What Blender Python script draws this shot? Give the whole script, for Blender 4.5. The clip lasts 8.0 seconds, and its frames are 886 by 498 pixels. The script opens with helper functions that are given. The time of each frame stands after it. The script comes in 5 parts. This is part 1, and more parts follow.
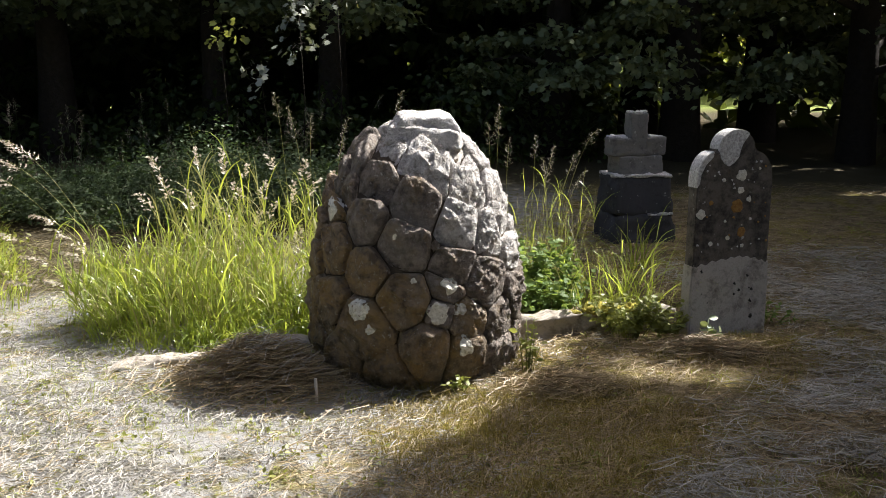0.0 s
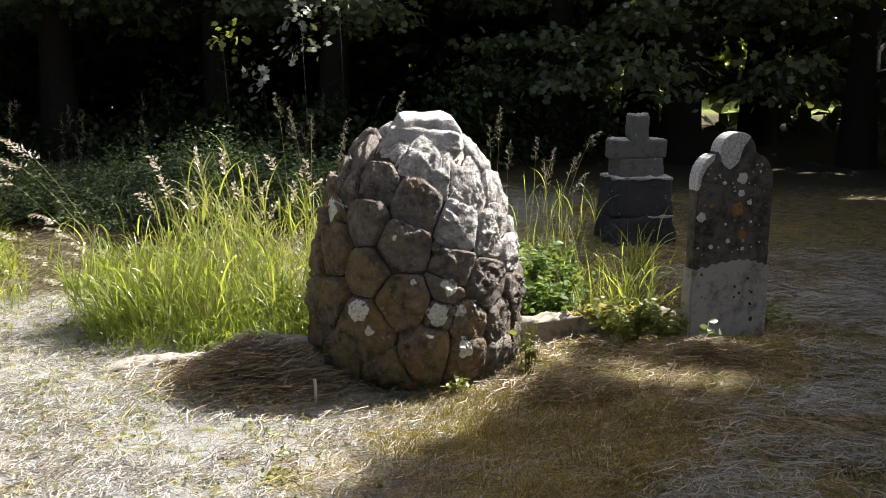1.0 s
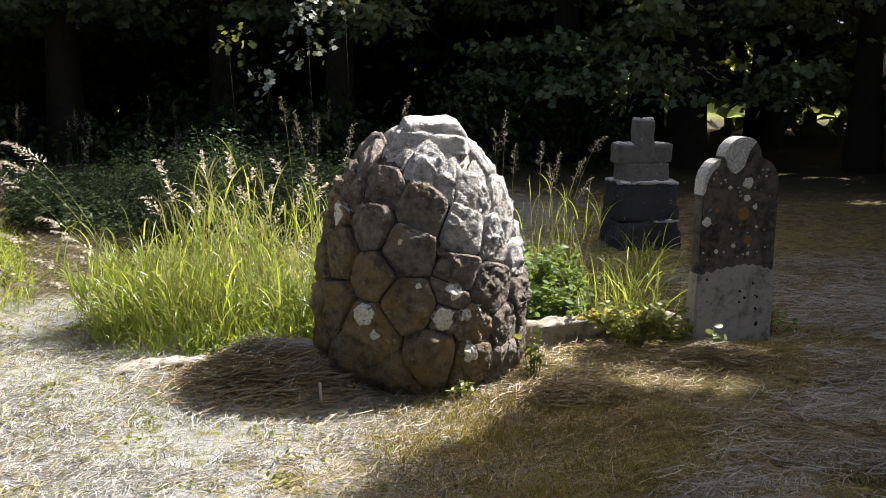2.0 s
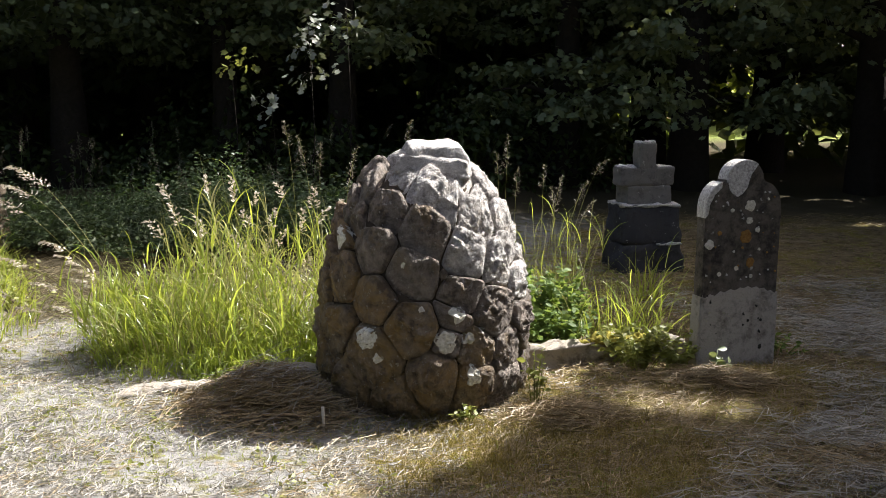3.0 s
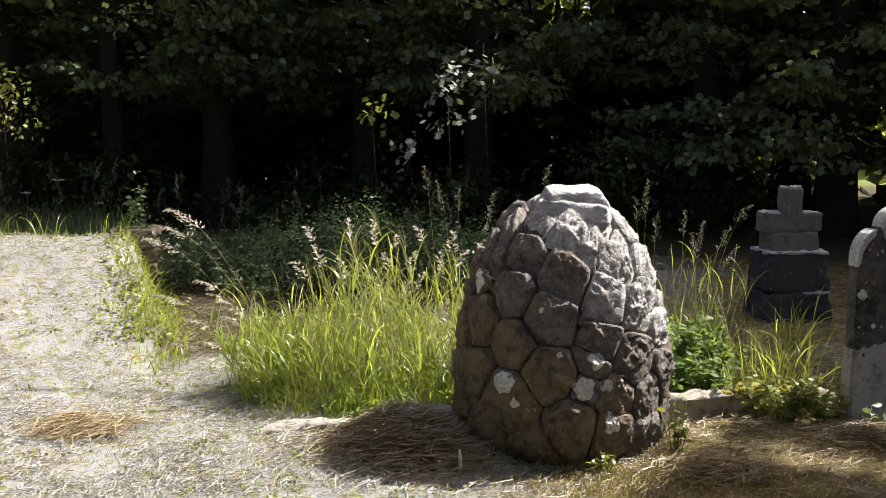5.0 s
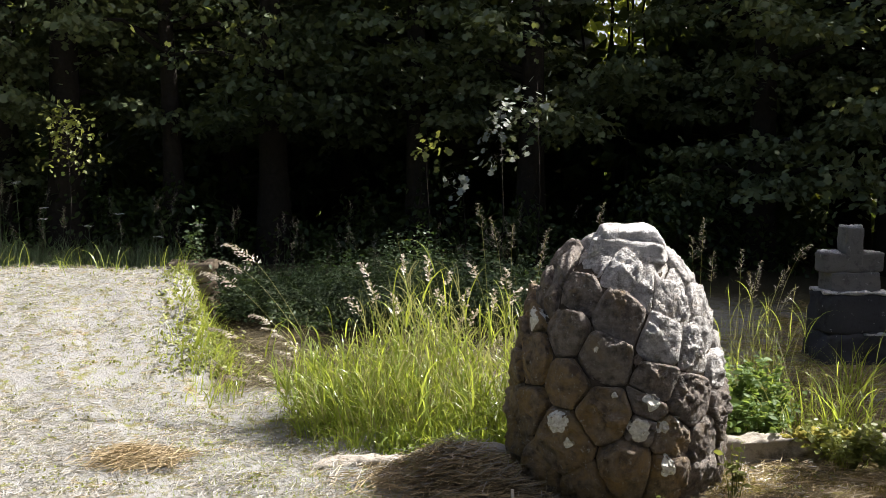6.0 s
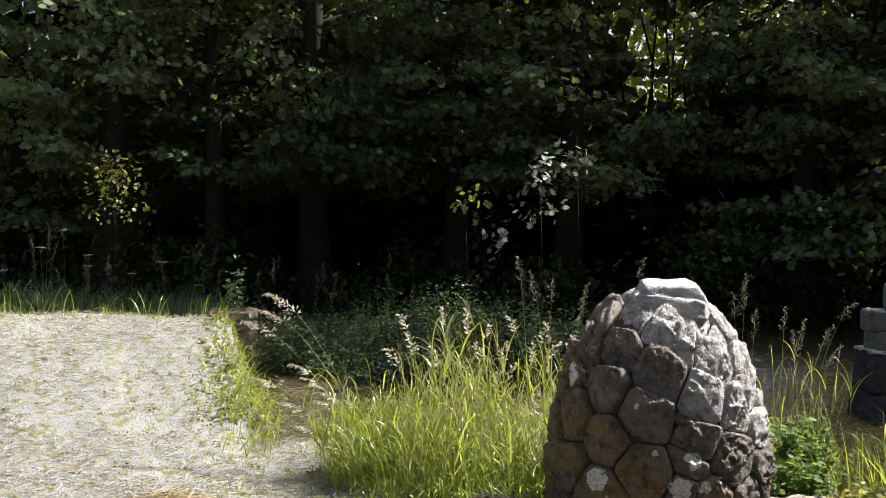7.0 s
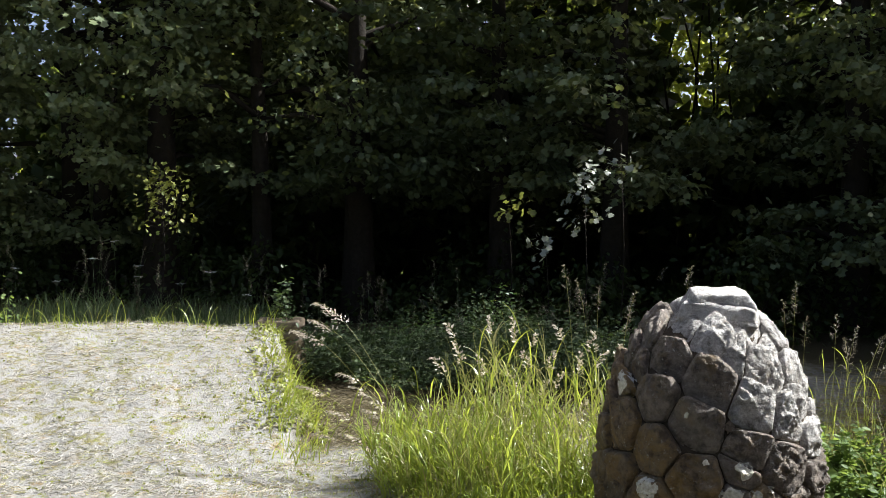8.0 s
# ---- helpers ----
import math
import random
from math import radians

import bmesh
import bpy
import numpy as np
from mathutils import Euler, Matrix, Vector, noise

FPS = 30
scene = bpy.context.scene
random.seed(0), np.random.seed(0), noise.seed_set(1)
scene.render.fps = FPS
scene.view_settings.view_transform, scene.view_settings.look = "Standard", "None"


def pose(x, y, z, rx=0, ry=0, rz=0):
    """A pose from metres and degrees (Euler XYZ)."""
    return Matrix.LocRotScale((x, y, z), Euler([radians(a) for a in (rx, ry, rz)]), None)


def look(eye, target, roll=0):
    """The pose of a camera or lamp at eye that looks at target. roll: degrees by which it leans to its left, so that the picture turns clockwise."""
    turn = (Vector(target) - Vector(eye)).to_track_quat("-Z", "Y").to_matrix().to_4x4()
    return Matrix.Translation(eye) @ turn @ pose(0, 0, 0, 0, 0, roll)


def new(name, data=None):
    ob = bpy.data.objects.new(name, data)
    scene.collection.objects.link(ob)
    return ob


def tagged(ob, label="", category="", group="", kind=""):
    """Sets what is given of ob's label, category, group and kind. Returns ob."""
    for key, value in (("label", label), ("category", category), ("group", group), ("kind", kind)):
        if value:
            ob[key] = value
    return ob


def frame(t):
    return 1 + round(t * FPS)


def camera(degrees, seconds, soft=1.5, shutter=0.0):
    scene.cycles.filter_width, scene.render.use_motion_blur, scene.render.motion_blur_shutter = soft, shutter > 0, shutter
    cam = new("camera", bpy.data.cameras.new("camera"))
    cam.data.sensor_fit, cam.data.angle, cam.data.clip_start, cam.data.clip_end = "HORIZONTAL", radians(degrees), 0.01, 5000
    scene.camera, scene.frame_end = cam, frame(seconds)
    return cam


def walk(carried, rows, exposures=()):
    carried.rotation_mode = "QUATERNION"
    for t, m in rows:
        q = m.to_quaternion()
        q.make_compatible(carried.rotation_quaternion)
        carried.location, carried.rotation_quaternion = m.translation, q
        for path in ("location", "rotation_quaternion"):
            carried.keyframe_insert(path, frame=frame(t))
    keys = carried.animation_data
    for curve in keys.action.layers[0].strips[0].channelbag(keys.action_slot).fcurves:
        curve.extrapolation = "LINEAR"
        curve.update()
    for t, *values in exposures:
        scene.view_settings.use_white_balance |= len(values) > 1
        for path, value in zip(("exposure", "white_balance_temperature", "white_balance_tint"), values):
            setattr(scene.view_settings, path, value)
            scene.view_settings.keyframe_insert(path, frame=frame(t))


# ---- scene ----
cam = camera(50.1, 8.0, soft=0.75)
# seconds, place, yaw, pitch, roll
PATH = [(0.0, 0.0, 0.0, 1.5, 0.0, -11.7, 0.0), (0.5, 0.003, 0.006, 1.497, -0.03, -11.58, -0.14),
        (1.0, 0.002, 0.003, 1.497, 0.03, -11.59, -0.32), (2.5, 0.0, -0.002, 1.501, 0.42, -10.81, -0.37),
        (3.0, -0.001, -0.003, 1.503, 0.5, -9.99, -0.23), (3.5, -0.01, -0.014, 1.508, 1.82, -9.42, -0.08),
        (4.0, -0.022, -0.024, 1.513, 4.41, -8.29, 0.13), (4.5, -0.03, -0.028, 1.512, 6.64, -7.82, 0.16),
        (6.0, -0.05, -0.043, 1.524, 11.57, -5.27, -0.06), (6.5, -0.055, -0.05, 1.531, 12.95, -3.47, -0.36),
        (7.0, -0.06, -0.058, 1.53, 13.85, -2.16, -0.72), (7.5, -0.068, -0.077, 1.536, 14.63, -1.82, -0.7),
        (8.0, -0.075, -0.09, 1.535, 16.42, -1.67, -0.27)]
EXPOSURE = [(0.0, 2.05, 6450, 13), (3.5, 2.0, 6450, 14), (6.5, 1.88, 6350, 13), (8.0, 1.88, 6150, 10)]
walk(cam, [(t, pose(x, y, z, 0, 0, w) @ pose(0, 0, 0, 90 + p) @ pose(0, 0, 0, 0, 0, -r)) for t, x, y, z, w, p, r in PATH], EXPOSURE)

# ---- light ----
SUN_ELEV, SUN_AZ = 47.5, 57.0          # degrees; azimuth clockwise from +y
SUN = Vector((math.sin(radians(SUN_AZ)) * math.cos(radians(SUN_ELEV)), math.cos(radians(SUN_AZ)) * math.cos(radians(SUN_ELEV)), math.sin(radians(SUN_ELEV))))
world = bpy.data.worlds.new("world")
scene.world = world
world.use_nodes = True
wt = world.node_tree
sky = wt.nodes.new("ShaderNodeTexSky")
sky.sky_type, sky.sun_disc = "NISHITA", False
sky.air_density, sky.dust_density, sky.ozone_density = 0.5, 5.0, 0.0
sky.sun_elevation, sky.sun_rotation = radians(SUN_ELEV), radians(SUN_AZ)
wt.links.new(sky.outputs[0], wt.nodes["Background"].inputs[0])
wt.nodes["Background"].inputs[1].default_value = 0.08
sun = new("sun", bpy.data.lights.new("sun", "SUN"))
sun.data.energy, sun.data.angle, sun.data.color = 3.6, radians(0.55), (1.0, 0.98, 0.94)
sun.matrix_world = look((20 * SUN.x, 20 * SUN.y, 20 * SUN.z), (0, 0, 0))


# ---- materials ----
class Nodes:
    """Short hand for a node material."""

    def __init__(self, name):
        self.mat = bpy.data.materials.new(name)
        self.mat.use_nodes = True
        self.tree = self.mat.node_tree
        self.bsdf = self.tree.nodes["Principled BSDF"]
        self.out = self.tree.nodes["Material Output"]
        self.coord = self.tree.nodes.new("ShaderNodeTexCoord").outputs["Object"]

    def add(self, kind, **sockets):
        n = self.tree.nodes.new(kind)
        for key, v in sockets.items():
            self.put(n.inputs[key.replace("_", " ")], v)
        return n

    def put(self, socket, v):
        if isinstance(v, bpy.types.NodeSocket):
            self.tree.links.new(v, socket)
        else:
            socket.default_value = v

    def noise(self, scale, detail=5.0, rough=0.6, coord=None, distort=0.0):
        n = self.add("ShaderNodeTexNoise", Vector=coord or self.coord, Scale=scale, Detail=detail, Roughness=rough, Distortion=distort)
        return n.outputs["Fac"]

    def step(self, fac, a, b, lo=0.0, hi=1.0):
        n = self.add("ShaderNodeMapRange", Value=fac)
        n.clamp = True
        for i, v in zip((1, 2, 3, 4), (a, b, lo, hi)):
            n.inputs[i].default_value = v
        return n.outputs[0]

    def mix(self, fac, a, b):
        n = self.tree.nodes.new("ShaderNodeMix")
        n.data_type = "RGBA"
        self.put(n.inputs[0], fac)
        self.put(n.inputs[6], (*a, 1) if isinstance(a, tuple) else a)
        self.put(n.inputs[7], (*b, 1) if isinstance(b, tuple) else b)
        return n.outputs[2]

    def math(self, op, a, b=0.0):
        n = self.tree.nodes.new("ShaderNodeMath")
        n.operation = op
        self.put(n.inputs[0], a)
        self.put(n.inputs[1], b)
        return n.outputs[0]

    def bump(self, height, dist, strength=1.0):
        self.put(self.bsdf.inputs["Normal"], self.add("ShaderNodeBump", Height=height, Distance=dist, Strength=strength).outputs[0])

    def done(self, color, rough=0.9, spec=0.3):
        self.put(self.bsdf.inputs["Base Color"], color)
        self.put(self.bsdf.inputs["Roughness"], rough)
        self.put(self.bsdf.inputs["Specular IOR Level"], spec)
        return self.mat


def rough_stone(name, dark, mid, stain, stain_amount, pale=0.62):
    m = Nodes(name)
    rnd = m.add("ShaderNodeObjectInfo").outputs["Random"]
    big, mid_n, fine = m.noise(5.5, 4), m.noise(22, 6, 0.7), m.noise(140, 4, 0.7)
    c = m.mix(m.step(mid_n, 0.38, 0.62), dark, mid)
    c = m.mix(m.step(m.noise(9, 5, 0.65, distort=0.6), 0.62 - stain_amount, 0.72 - stain_amount * 0.6), c, stain)
    c = m.mix(m.math("MULTIPLY", m.step(rnd, 0, 1, 0.0, 0.4), m.step(big, 0.4, 0.6)), c, (0.38, 0.345, 0.30))
    c = m.mix(m.step(m.noise(33, 6, 0.75), pale - 0.03, pale + 0.05, 0, 0.8), c, (0.46, 0.44, 0.39))
    c = m.mix(m.step(fine, 0.58, 0.78, 0, 0.4), c, (0.05, 0.043, 0.038))
    h = m.math("ADD", m.math("MULTIPLY", mid_n, 1.0), m.math("MULTIPLY", fine, 0.22))
    h = m.math("ADD", h, m.math("MULTIPLY", m.noise(58, 5, 0.7), 0.4))
    m.bump(h, 0.05, 1.0)
    return m.done(c, 0.75, 0.45)


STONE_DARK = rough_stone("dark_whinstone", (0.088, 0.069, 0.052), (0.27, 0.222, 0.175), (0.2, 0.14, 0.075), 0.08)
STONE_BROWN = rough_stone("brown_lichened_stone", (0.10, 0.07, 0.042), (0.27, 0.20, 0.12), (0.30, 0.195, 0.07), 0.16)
# paler copies for the sunny side and the cap: sunlight in the colour
STONE_SUNNY = rough_stone("sunny_side_stone", (0.22, 0.2, 0.175), (0.8, 0.77, 0.725), (0.36, 0.3, 0.22), 0.04, 0.56)
STONE_PALE = rough_stone("sunlit_cap_stone", (0.48, 0.46, 0.43), (0.76, 0.74, 0.71), (0.42, 0.38, 0.32), 0.02, 0.56)


def plain_mortar():
    m = Nodes("dark_mortar")
    n = m.noise(40, 6, 0.7)
    m.bump(n, 0.02)
    return m.done(m.mix(n, (0.035, 0.028, 0.02), (0.11, 0.085, 0.06)), 0.95, 0.1)


def lichen(name, a, b):
    m = Nodes(name)
    n = m.noise(70, 5, 0.7)
    m.bump(n, 0.006)
    return m.done(m.mix(m.step(n, 0.35, 0.65), a, b), 0.95, 0.1)


def monument(name, base, dirt, dirt_from, moss):
    """Weathered cut stone, with a crust of black growth and pale spots."""
    m = Nodes(name)
    big, mid_n, fine = m.noise(3.5, 5), m.noise(17, 6, 0.72), m.noise(120, 5, 0.7)
    c = m.mix(m.step(m.math("ADD", m.math("MULTIPLY", big, 0.4), m.math("MULTIPLY", mid_n, 0.6)), dirt_from, dirt_from + 0.14), base, dirt)
    c = m.mix(m.step(m.noise(24, 4, 0.6), 0.66, 0.7, 0, 0.8), c, (0.38, 0.38, 0.35))
    c = m.mix(m.step(m.noise(8, 4, 0.6, distort=0.5), 0.62, 0.72, 0, 0.7), c, moss)
    c = m.mix(m.step(fine, 0.5, 0.8, 0, 0.4), c, (0.03, 0.03, 0.03))
    m.bump(m.math("ADD", mid_n, m.math("MULTIPLY", fine, 0.4)), 0.008, 0.8)
    return m.done(c, 0.9, 0.2)


MORTAR = plain_mortar()
LICHEN = lichen("cream_lichen", (0.44, 0.42, 0.34), (0.72, 0.70, 0.62))
GROWTH = lichen("black_growth", (0.018, 0.017, 0.015), (0.05, 0.047, 0.042))
LICHEN_ORANGE = lichen("orange_lichen", (0.20, 0.10, 0.03), (0.32, 0.19, 0.06))
HEAD_DARK = monument("blackened_headstone", (0.13, 0.115, 0.095), (0.035, 0.031, 0.027), 0.45, (0.16, 0.11, 0.06))
HEAD_PALE = monument("pale_weathered_headstone", (0.40, 0.37, 0.33), (0.13, 0.12, 0.10), 0.49, (0.2, 0.19, 0.15))
CROSS_DARK = monument("dark_cross_stone", (0.055, 0.055, 0.058), (0.028, 0.028, 0.028), 0.50, (0.09, 0.09, 0.075))
# WALL_STONE: kerb colour darkened for the shade on the wall end
WALL_STONE = monument("shaded_wall_stone", (0.19, 0.155, 0.11), (0.08, 0.065, 0.045), 0.52, (0.1, 0.1, 0.05))
KERB_STONE = monument("kerb_stone", (0.34, 0.305, 0.25), (0.12, 0.10, 0.07), 0.47, (0.24, 0.2, 0.08))


def leafy(name, dark, light, through_col, rough=0.45, share=0.35, sheen=0.35):
    m = Nodes(name)
    rnd = m.add("ShaderNodeNewGeometry").outputs["Random Per Island"]
    n = m.noise(1.3, 3)
    c = m.mix(m.step(m.math("ADD", m.math("MULTIPLY", rnd, 0.6), m.math("MULTIPLY", n, 0.6)), 0.3, 0.9), dark, light)
    m.done(c, rough, sheen)
    tr = m.add("ShaderNodeBsdfTranslucent")
    m.put(tr.inputs[0], m.mix(rnd, through_col, tuple(v * 0.55 for v in through_col)))
    mx = m.add("ShaderNodeMixShader", Fac=share)
    m.tree.links.new(m.bsdf.outputs[0], mx.inputs[1])
    m.tree.links.new(tr.outputs[0], mx.inputs[2])
    m.tree.links.new(mx.outputs[0], m.out.inputs[0])
    return m.mat


# leaf copies: LIT and FIELD brightened as lit, the far one darkened as shade
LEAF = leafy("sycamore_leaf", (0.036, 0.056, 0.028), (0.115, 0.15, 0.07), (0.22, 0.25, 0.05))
LEAF_LIT = leafy("lit_sycamore_leaf", (0.085, 0.122, 0.062), (0.22, 0.26, 0.125), (0.26, 0.28, 0.06))
LEAF_GLINT = leafy("white_glint_leaf", (0.17, 0.19, 0.14), (0.34, 0.36, 0.29), (0.2, 0.22, 0.1), 0.3, 0.2, 0.6)
LEAF_SHADED = leafy("shaded_far_leaf", (0.02, 0.04, 0.014), (0.05, 0.08, 0.022), (0.16, 0.2, 0.03))
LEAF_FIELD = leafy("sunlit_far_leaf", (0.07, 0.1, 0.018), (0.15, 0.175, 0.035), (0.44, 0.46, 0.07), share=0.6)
LEAF_NETTLE = leafy("nettle_leaf", (0.065, 0.10, 0.048), (0.14, 0.185, 0.092), (0.10, 0.16, 0.03))
LEAF_WEED = leafy("weed_leaf", (0.065, 0.115, 0.035), (0.16, 0.23, 0.07), (0.3, 0.4, 0.07), 0.6, 0.4, 0.25)
LEAF_BROAD = leafy("pale_broad_leaf", (0.2, 0.25, 0.12), (0.34, 0.38, 0.22), (0.35, 0.4, 0.12))
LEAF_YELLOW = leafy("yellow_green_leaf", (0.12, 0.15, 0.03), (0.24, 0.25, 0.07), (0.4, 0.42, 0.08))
GRASS = leafy("green_grass", (0.10, 0.17, 0.028), (0.34, 0.42, 0.10), (0.5, 0.56, 0.07), 0.3, 0.5, 0.5)
GRASS_DRY = leafy("dry_straw", (0.11, 0.074, 0.026), (0.40, 0.31, 0.165), (0.32, 0.23, 0.09), 0.5, 0.12)
# pale hay for the sunny lawn; its washed-out tone is partly sun glare
HAY_PALE = leafy("pale_clippings", (0.20, 0.18, 0.13), (0.335, 0.327, 0.30), (0.3, 0.26, 0.16), 0.5, 0.12)
HAY_GREY = leafy("weathered_grey_hay", (0.17, 0.155, 0.115), (0.50, 0.475, 0.41), (0.2, 0.18, 0.1), 0.5, 0.12)
GRASS_GOLD = leafy("golden_regrowth", (0.17, 0.125, 0.022), (0.36, 0.28, 0.06), (0.3, 0.27, 0.05), 0.5, 0.3)
LITTER = leafy("old_stem_litter", (0.04, 0.032, 0.016), (0.16, 0.13, 0.06), (0.12, 0.1, 0.04), 0.7, 0.15)
GRASS_PALE = leafy("yellowing_grass", (0.24, 0.25, 0.09), (0.42, 0.40, 0.2), (0.42, 0.42, 0.12), 0.35, 0.4, 0.5)
SEED = leafy("pale_seed_head", (0.52, 0.46, 0.37), (0.76, 0.7, 0.6), (0.55, 0.48, 0.35), 0.6, 0.3)
PETAL = leafy("white_petal", (0.55, 0.55, 0.5), (0.75, 0.75, 0.7), (0.5, 0.5, 0.42), 0.6, 0.4)
SEED_DIM = leafy("brown_seed_head", (0.2, 0.18, 0.13), (0.36, 0.32, 0.25), (0.26, 0.22, 0.14), 0.6, 0.3)


def bark():
    m = Nodes("bark")
    n = m.noise(14, 6, 0.7)
    m.bump(n, 0.03)
    return m.done(m.mix(n, (0.014, 0.011, 0.009), (0.05, 0.043, 0.034)), 0.95, 0.1)


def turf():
    """Pale clippings on the lawn, thatchy brown turf with moss by the graves, bare earth in the hollow, litter under
    the wood.
    """
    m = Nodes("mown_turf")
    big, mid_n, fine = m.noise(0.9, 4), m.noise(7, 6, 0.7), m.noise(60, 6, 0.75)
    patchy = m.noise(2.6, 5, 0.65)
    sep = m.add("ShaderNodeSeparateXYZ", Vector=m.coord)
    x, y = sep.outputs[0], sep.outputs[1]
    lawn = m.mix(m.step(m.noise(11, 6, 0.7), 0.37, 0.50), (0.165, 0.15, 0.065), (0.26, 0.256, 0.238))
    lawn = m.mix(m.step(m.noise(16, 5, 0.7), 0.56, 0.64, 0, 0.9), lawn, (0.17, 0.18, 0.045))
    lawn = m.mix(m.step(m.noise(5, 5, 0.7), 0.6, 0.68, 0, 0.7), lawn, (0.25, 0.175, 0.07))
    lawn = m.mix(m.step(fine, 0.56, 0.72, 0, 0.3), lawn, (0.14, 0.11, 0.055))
    shady_thatch = m.mix(m.step(mid_n, 0.36, 0.64), (0.09, 0.07, 0.035), (0.27, 0.215, 0.125))
    shady_thatch = m.mix(m.step(patchy, 0.48, 0.62, 0, 0.8), shady_thatch, (0.2, 0.175, 0.03))
    shady_thatch = m.mix(m.step(fine, 0.5, 0.72, 0, 0.7), shady_thatch, (0.05, 0.036, 0.02))
    # sunny side paler, graves' side browner: part of the light is in these colours
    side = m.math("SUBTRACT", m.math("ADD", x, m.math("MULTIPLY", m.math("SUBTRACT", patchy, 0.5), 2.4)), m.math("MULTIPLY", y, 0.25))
    c = m.mix(m.step(side, -1.4, -0.8), lawn, shady_thatch)
    rx, ry = m.math("SUBTRACT", x, float(BANK_A[0])), m.math("SUBTRACT", y, float(BANK_A[1]))
    along = m.math("ADD", m.math("MULTIPLY", rx, float(BANK_U[0])), m.math("MULTIPLY", ry, float(BANK_U[1])))
    left = m.math("ADD", m.math("MULTIPLY", rx, float(BANK_N[0])), m.math("MULTIPLY", ry, float(BANK_N[1])))
    left = m.math("ADD", left, m.math("MULTIPLY", m.math("SUBTRACT", mid_n, 0.5), 0.25))
    soil = m.math("MULTIPLY", m.step(along, -0.25, 0.15), m.math("MULTIPLY", m.step(left, 0.16, 0.04), m.step(along, 4.2, 3.6)))
    soil = m.math("MULTIPLY", soil, m.step(left, -3.2, -2.8))
    c = m.mix(soil, c, m.mix(fine, (0.035, 0.028, 0.015), (0.10, 0.082, 0.042)))
    wood = m.step(m.math("ADD", y, m.math("MULTIPLY", mid_n, 1.6)), 10.6, 12.0)
    field = m.step(y, 24.0, 27.0)
    c = m.mix(wood, c, m.mix(fine, (0.035, 0.03, 0.018), (0.10, 0.085, 0.045)))
    c = m.mix(field, c, m.mix(big, (0.14, 0.2, 0.04), (0.25, 0.28, 0.08)))
    m.bump(m.math("ADD", mid_n, m.math("MULTIPLY", fine, 0.6)), 0.03, 0.8)
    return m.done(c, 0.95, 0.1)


# the lip of the raised lawn: a point on it, the way along it, the way onto the lawn
BANK_A, BANK_U, BANK_N = np.array((-2.7, 5.7)), np.array((-0.465, 0.885)), np.array((-0.885, -0.465))
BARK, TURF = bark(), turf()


# ---- mesh helpers ----
def mesh_of(name, verts, faces, material, smooth=False):
    me = bpy.data.meshes.new(name)
    me.from_pydata([tuple(v) for v in verts], [], [tuple(f) for f in faces])
    me.materials.append(material)
    if smooth:
        me.shade_smooth()
    return me


def fast_mesh(name, verts, faces, material):
    """Many like faces (an array of indices) from numpy arrays."""
    me = bpy.data.meshes.new(name)
    k = faces.shape[1]
    me.vertices.add(len(verts))
    me.vertices.foreach_set("co", np.ascontiguousarray(verts, dtype=np.float32).ravel())
    me.loops.add(faces.size)
    me.loops.foreach_set("vertex_index", np.ascontiguousarray(faces, dtype=np.int32).ravel())
    me.polygons.add(len(faces))
    me.polygons.foreach_set("loop_start", np.arange(0, faces.size, k, dtype=np.int32))
    me.update(calc_edges=True)
    me.materials.append(material)
    return me


def thing(name, label, category, group="", at=None):
    ob = new(name)
    if at is not None:
        ob.matrix_basis = at
    return tagged(ob, label, category, group)


def part_mesh(name, me, parent, label=""):
    ob = new(name, me)
    ob.parent = parent
    return tagged(ob, label) if label else ob


def part(name, bm, material, parent, label=""):
    me = bpy.data.meshes.new(name)
    bm.to_mesh(me)
    bm.free()
    me.materials.append(material)
    return part_mesh(name, me, parent, label)


def worn_box(size, centre, bevel=0.012, wear=0.006, cuts=5, freq=9.0, taper=1.0, seed=0):
    """A cut stone block with rounded, worn edges."""
    bm = bmesh.new()
    bmesh.ops.create_cube(bm, size=1)
    bmesh.ops.scale(bm, vec=size, verts=bm.verts)
    for v in bm.verts:
        if v.co.z > 0:
            v.co.x, v.co.y = v.co.x * taper, v.co.y * taper
    bmesh.ops.bevel(bm, geom=bm.edges[:], offset=bevel, segments=2, affect="EDGES", profile=0.6)
    bmesh.ops.subdivide_edges(bm, edges=[e for e in bm.edges if e.calc_length() > 0.05], cuts=cuts, use_grid_fill=True)
    bmesh.ops.translate(bm, vec=centre, verts=bm.verts)
    rough_up(bm, wear, freq, seed)
    return bm


def rough_up(bm, wear, freq, seed=0):
    bm.normal_update()
    shift = Vector((seed * 3.7, seed * 1.3, 0))
    for v in bm.verts:
        v.co += v.normal * wear * (noise.fractal(v.co * freq + shift, 0.7, 2.0, 4))
    for f in bm.faces:
        f.smooth = True


def turn_frames(way, roll):
    """Frames (n, 3, 3) whose y axis runs along way."""
    way = way / np.linalg.norm(way, axis=1, keepdims=True)
    ref = np.where(np.abs(way[:, 2:3]) > 0.95, np.array([[1.0, 0, 0]]), np.array([[0, 0, 1.0]]))
    side = np.cross(way, ref)
    side /= np.linalg.norm(side, axis=1, keepdims=True)
    up = np.cross(side, way)
    c, s = np.cos(roll)[:, None], np.sin(roll)[:, None]
    return np.stack([side * c + up * s, way, up * c - side * s], axis=2)


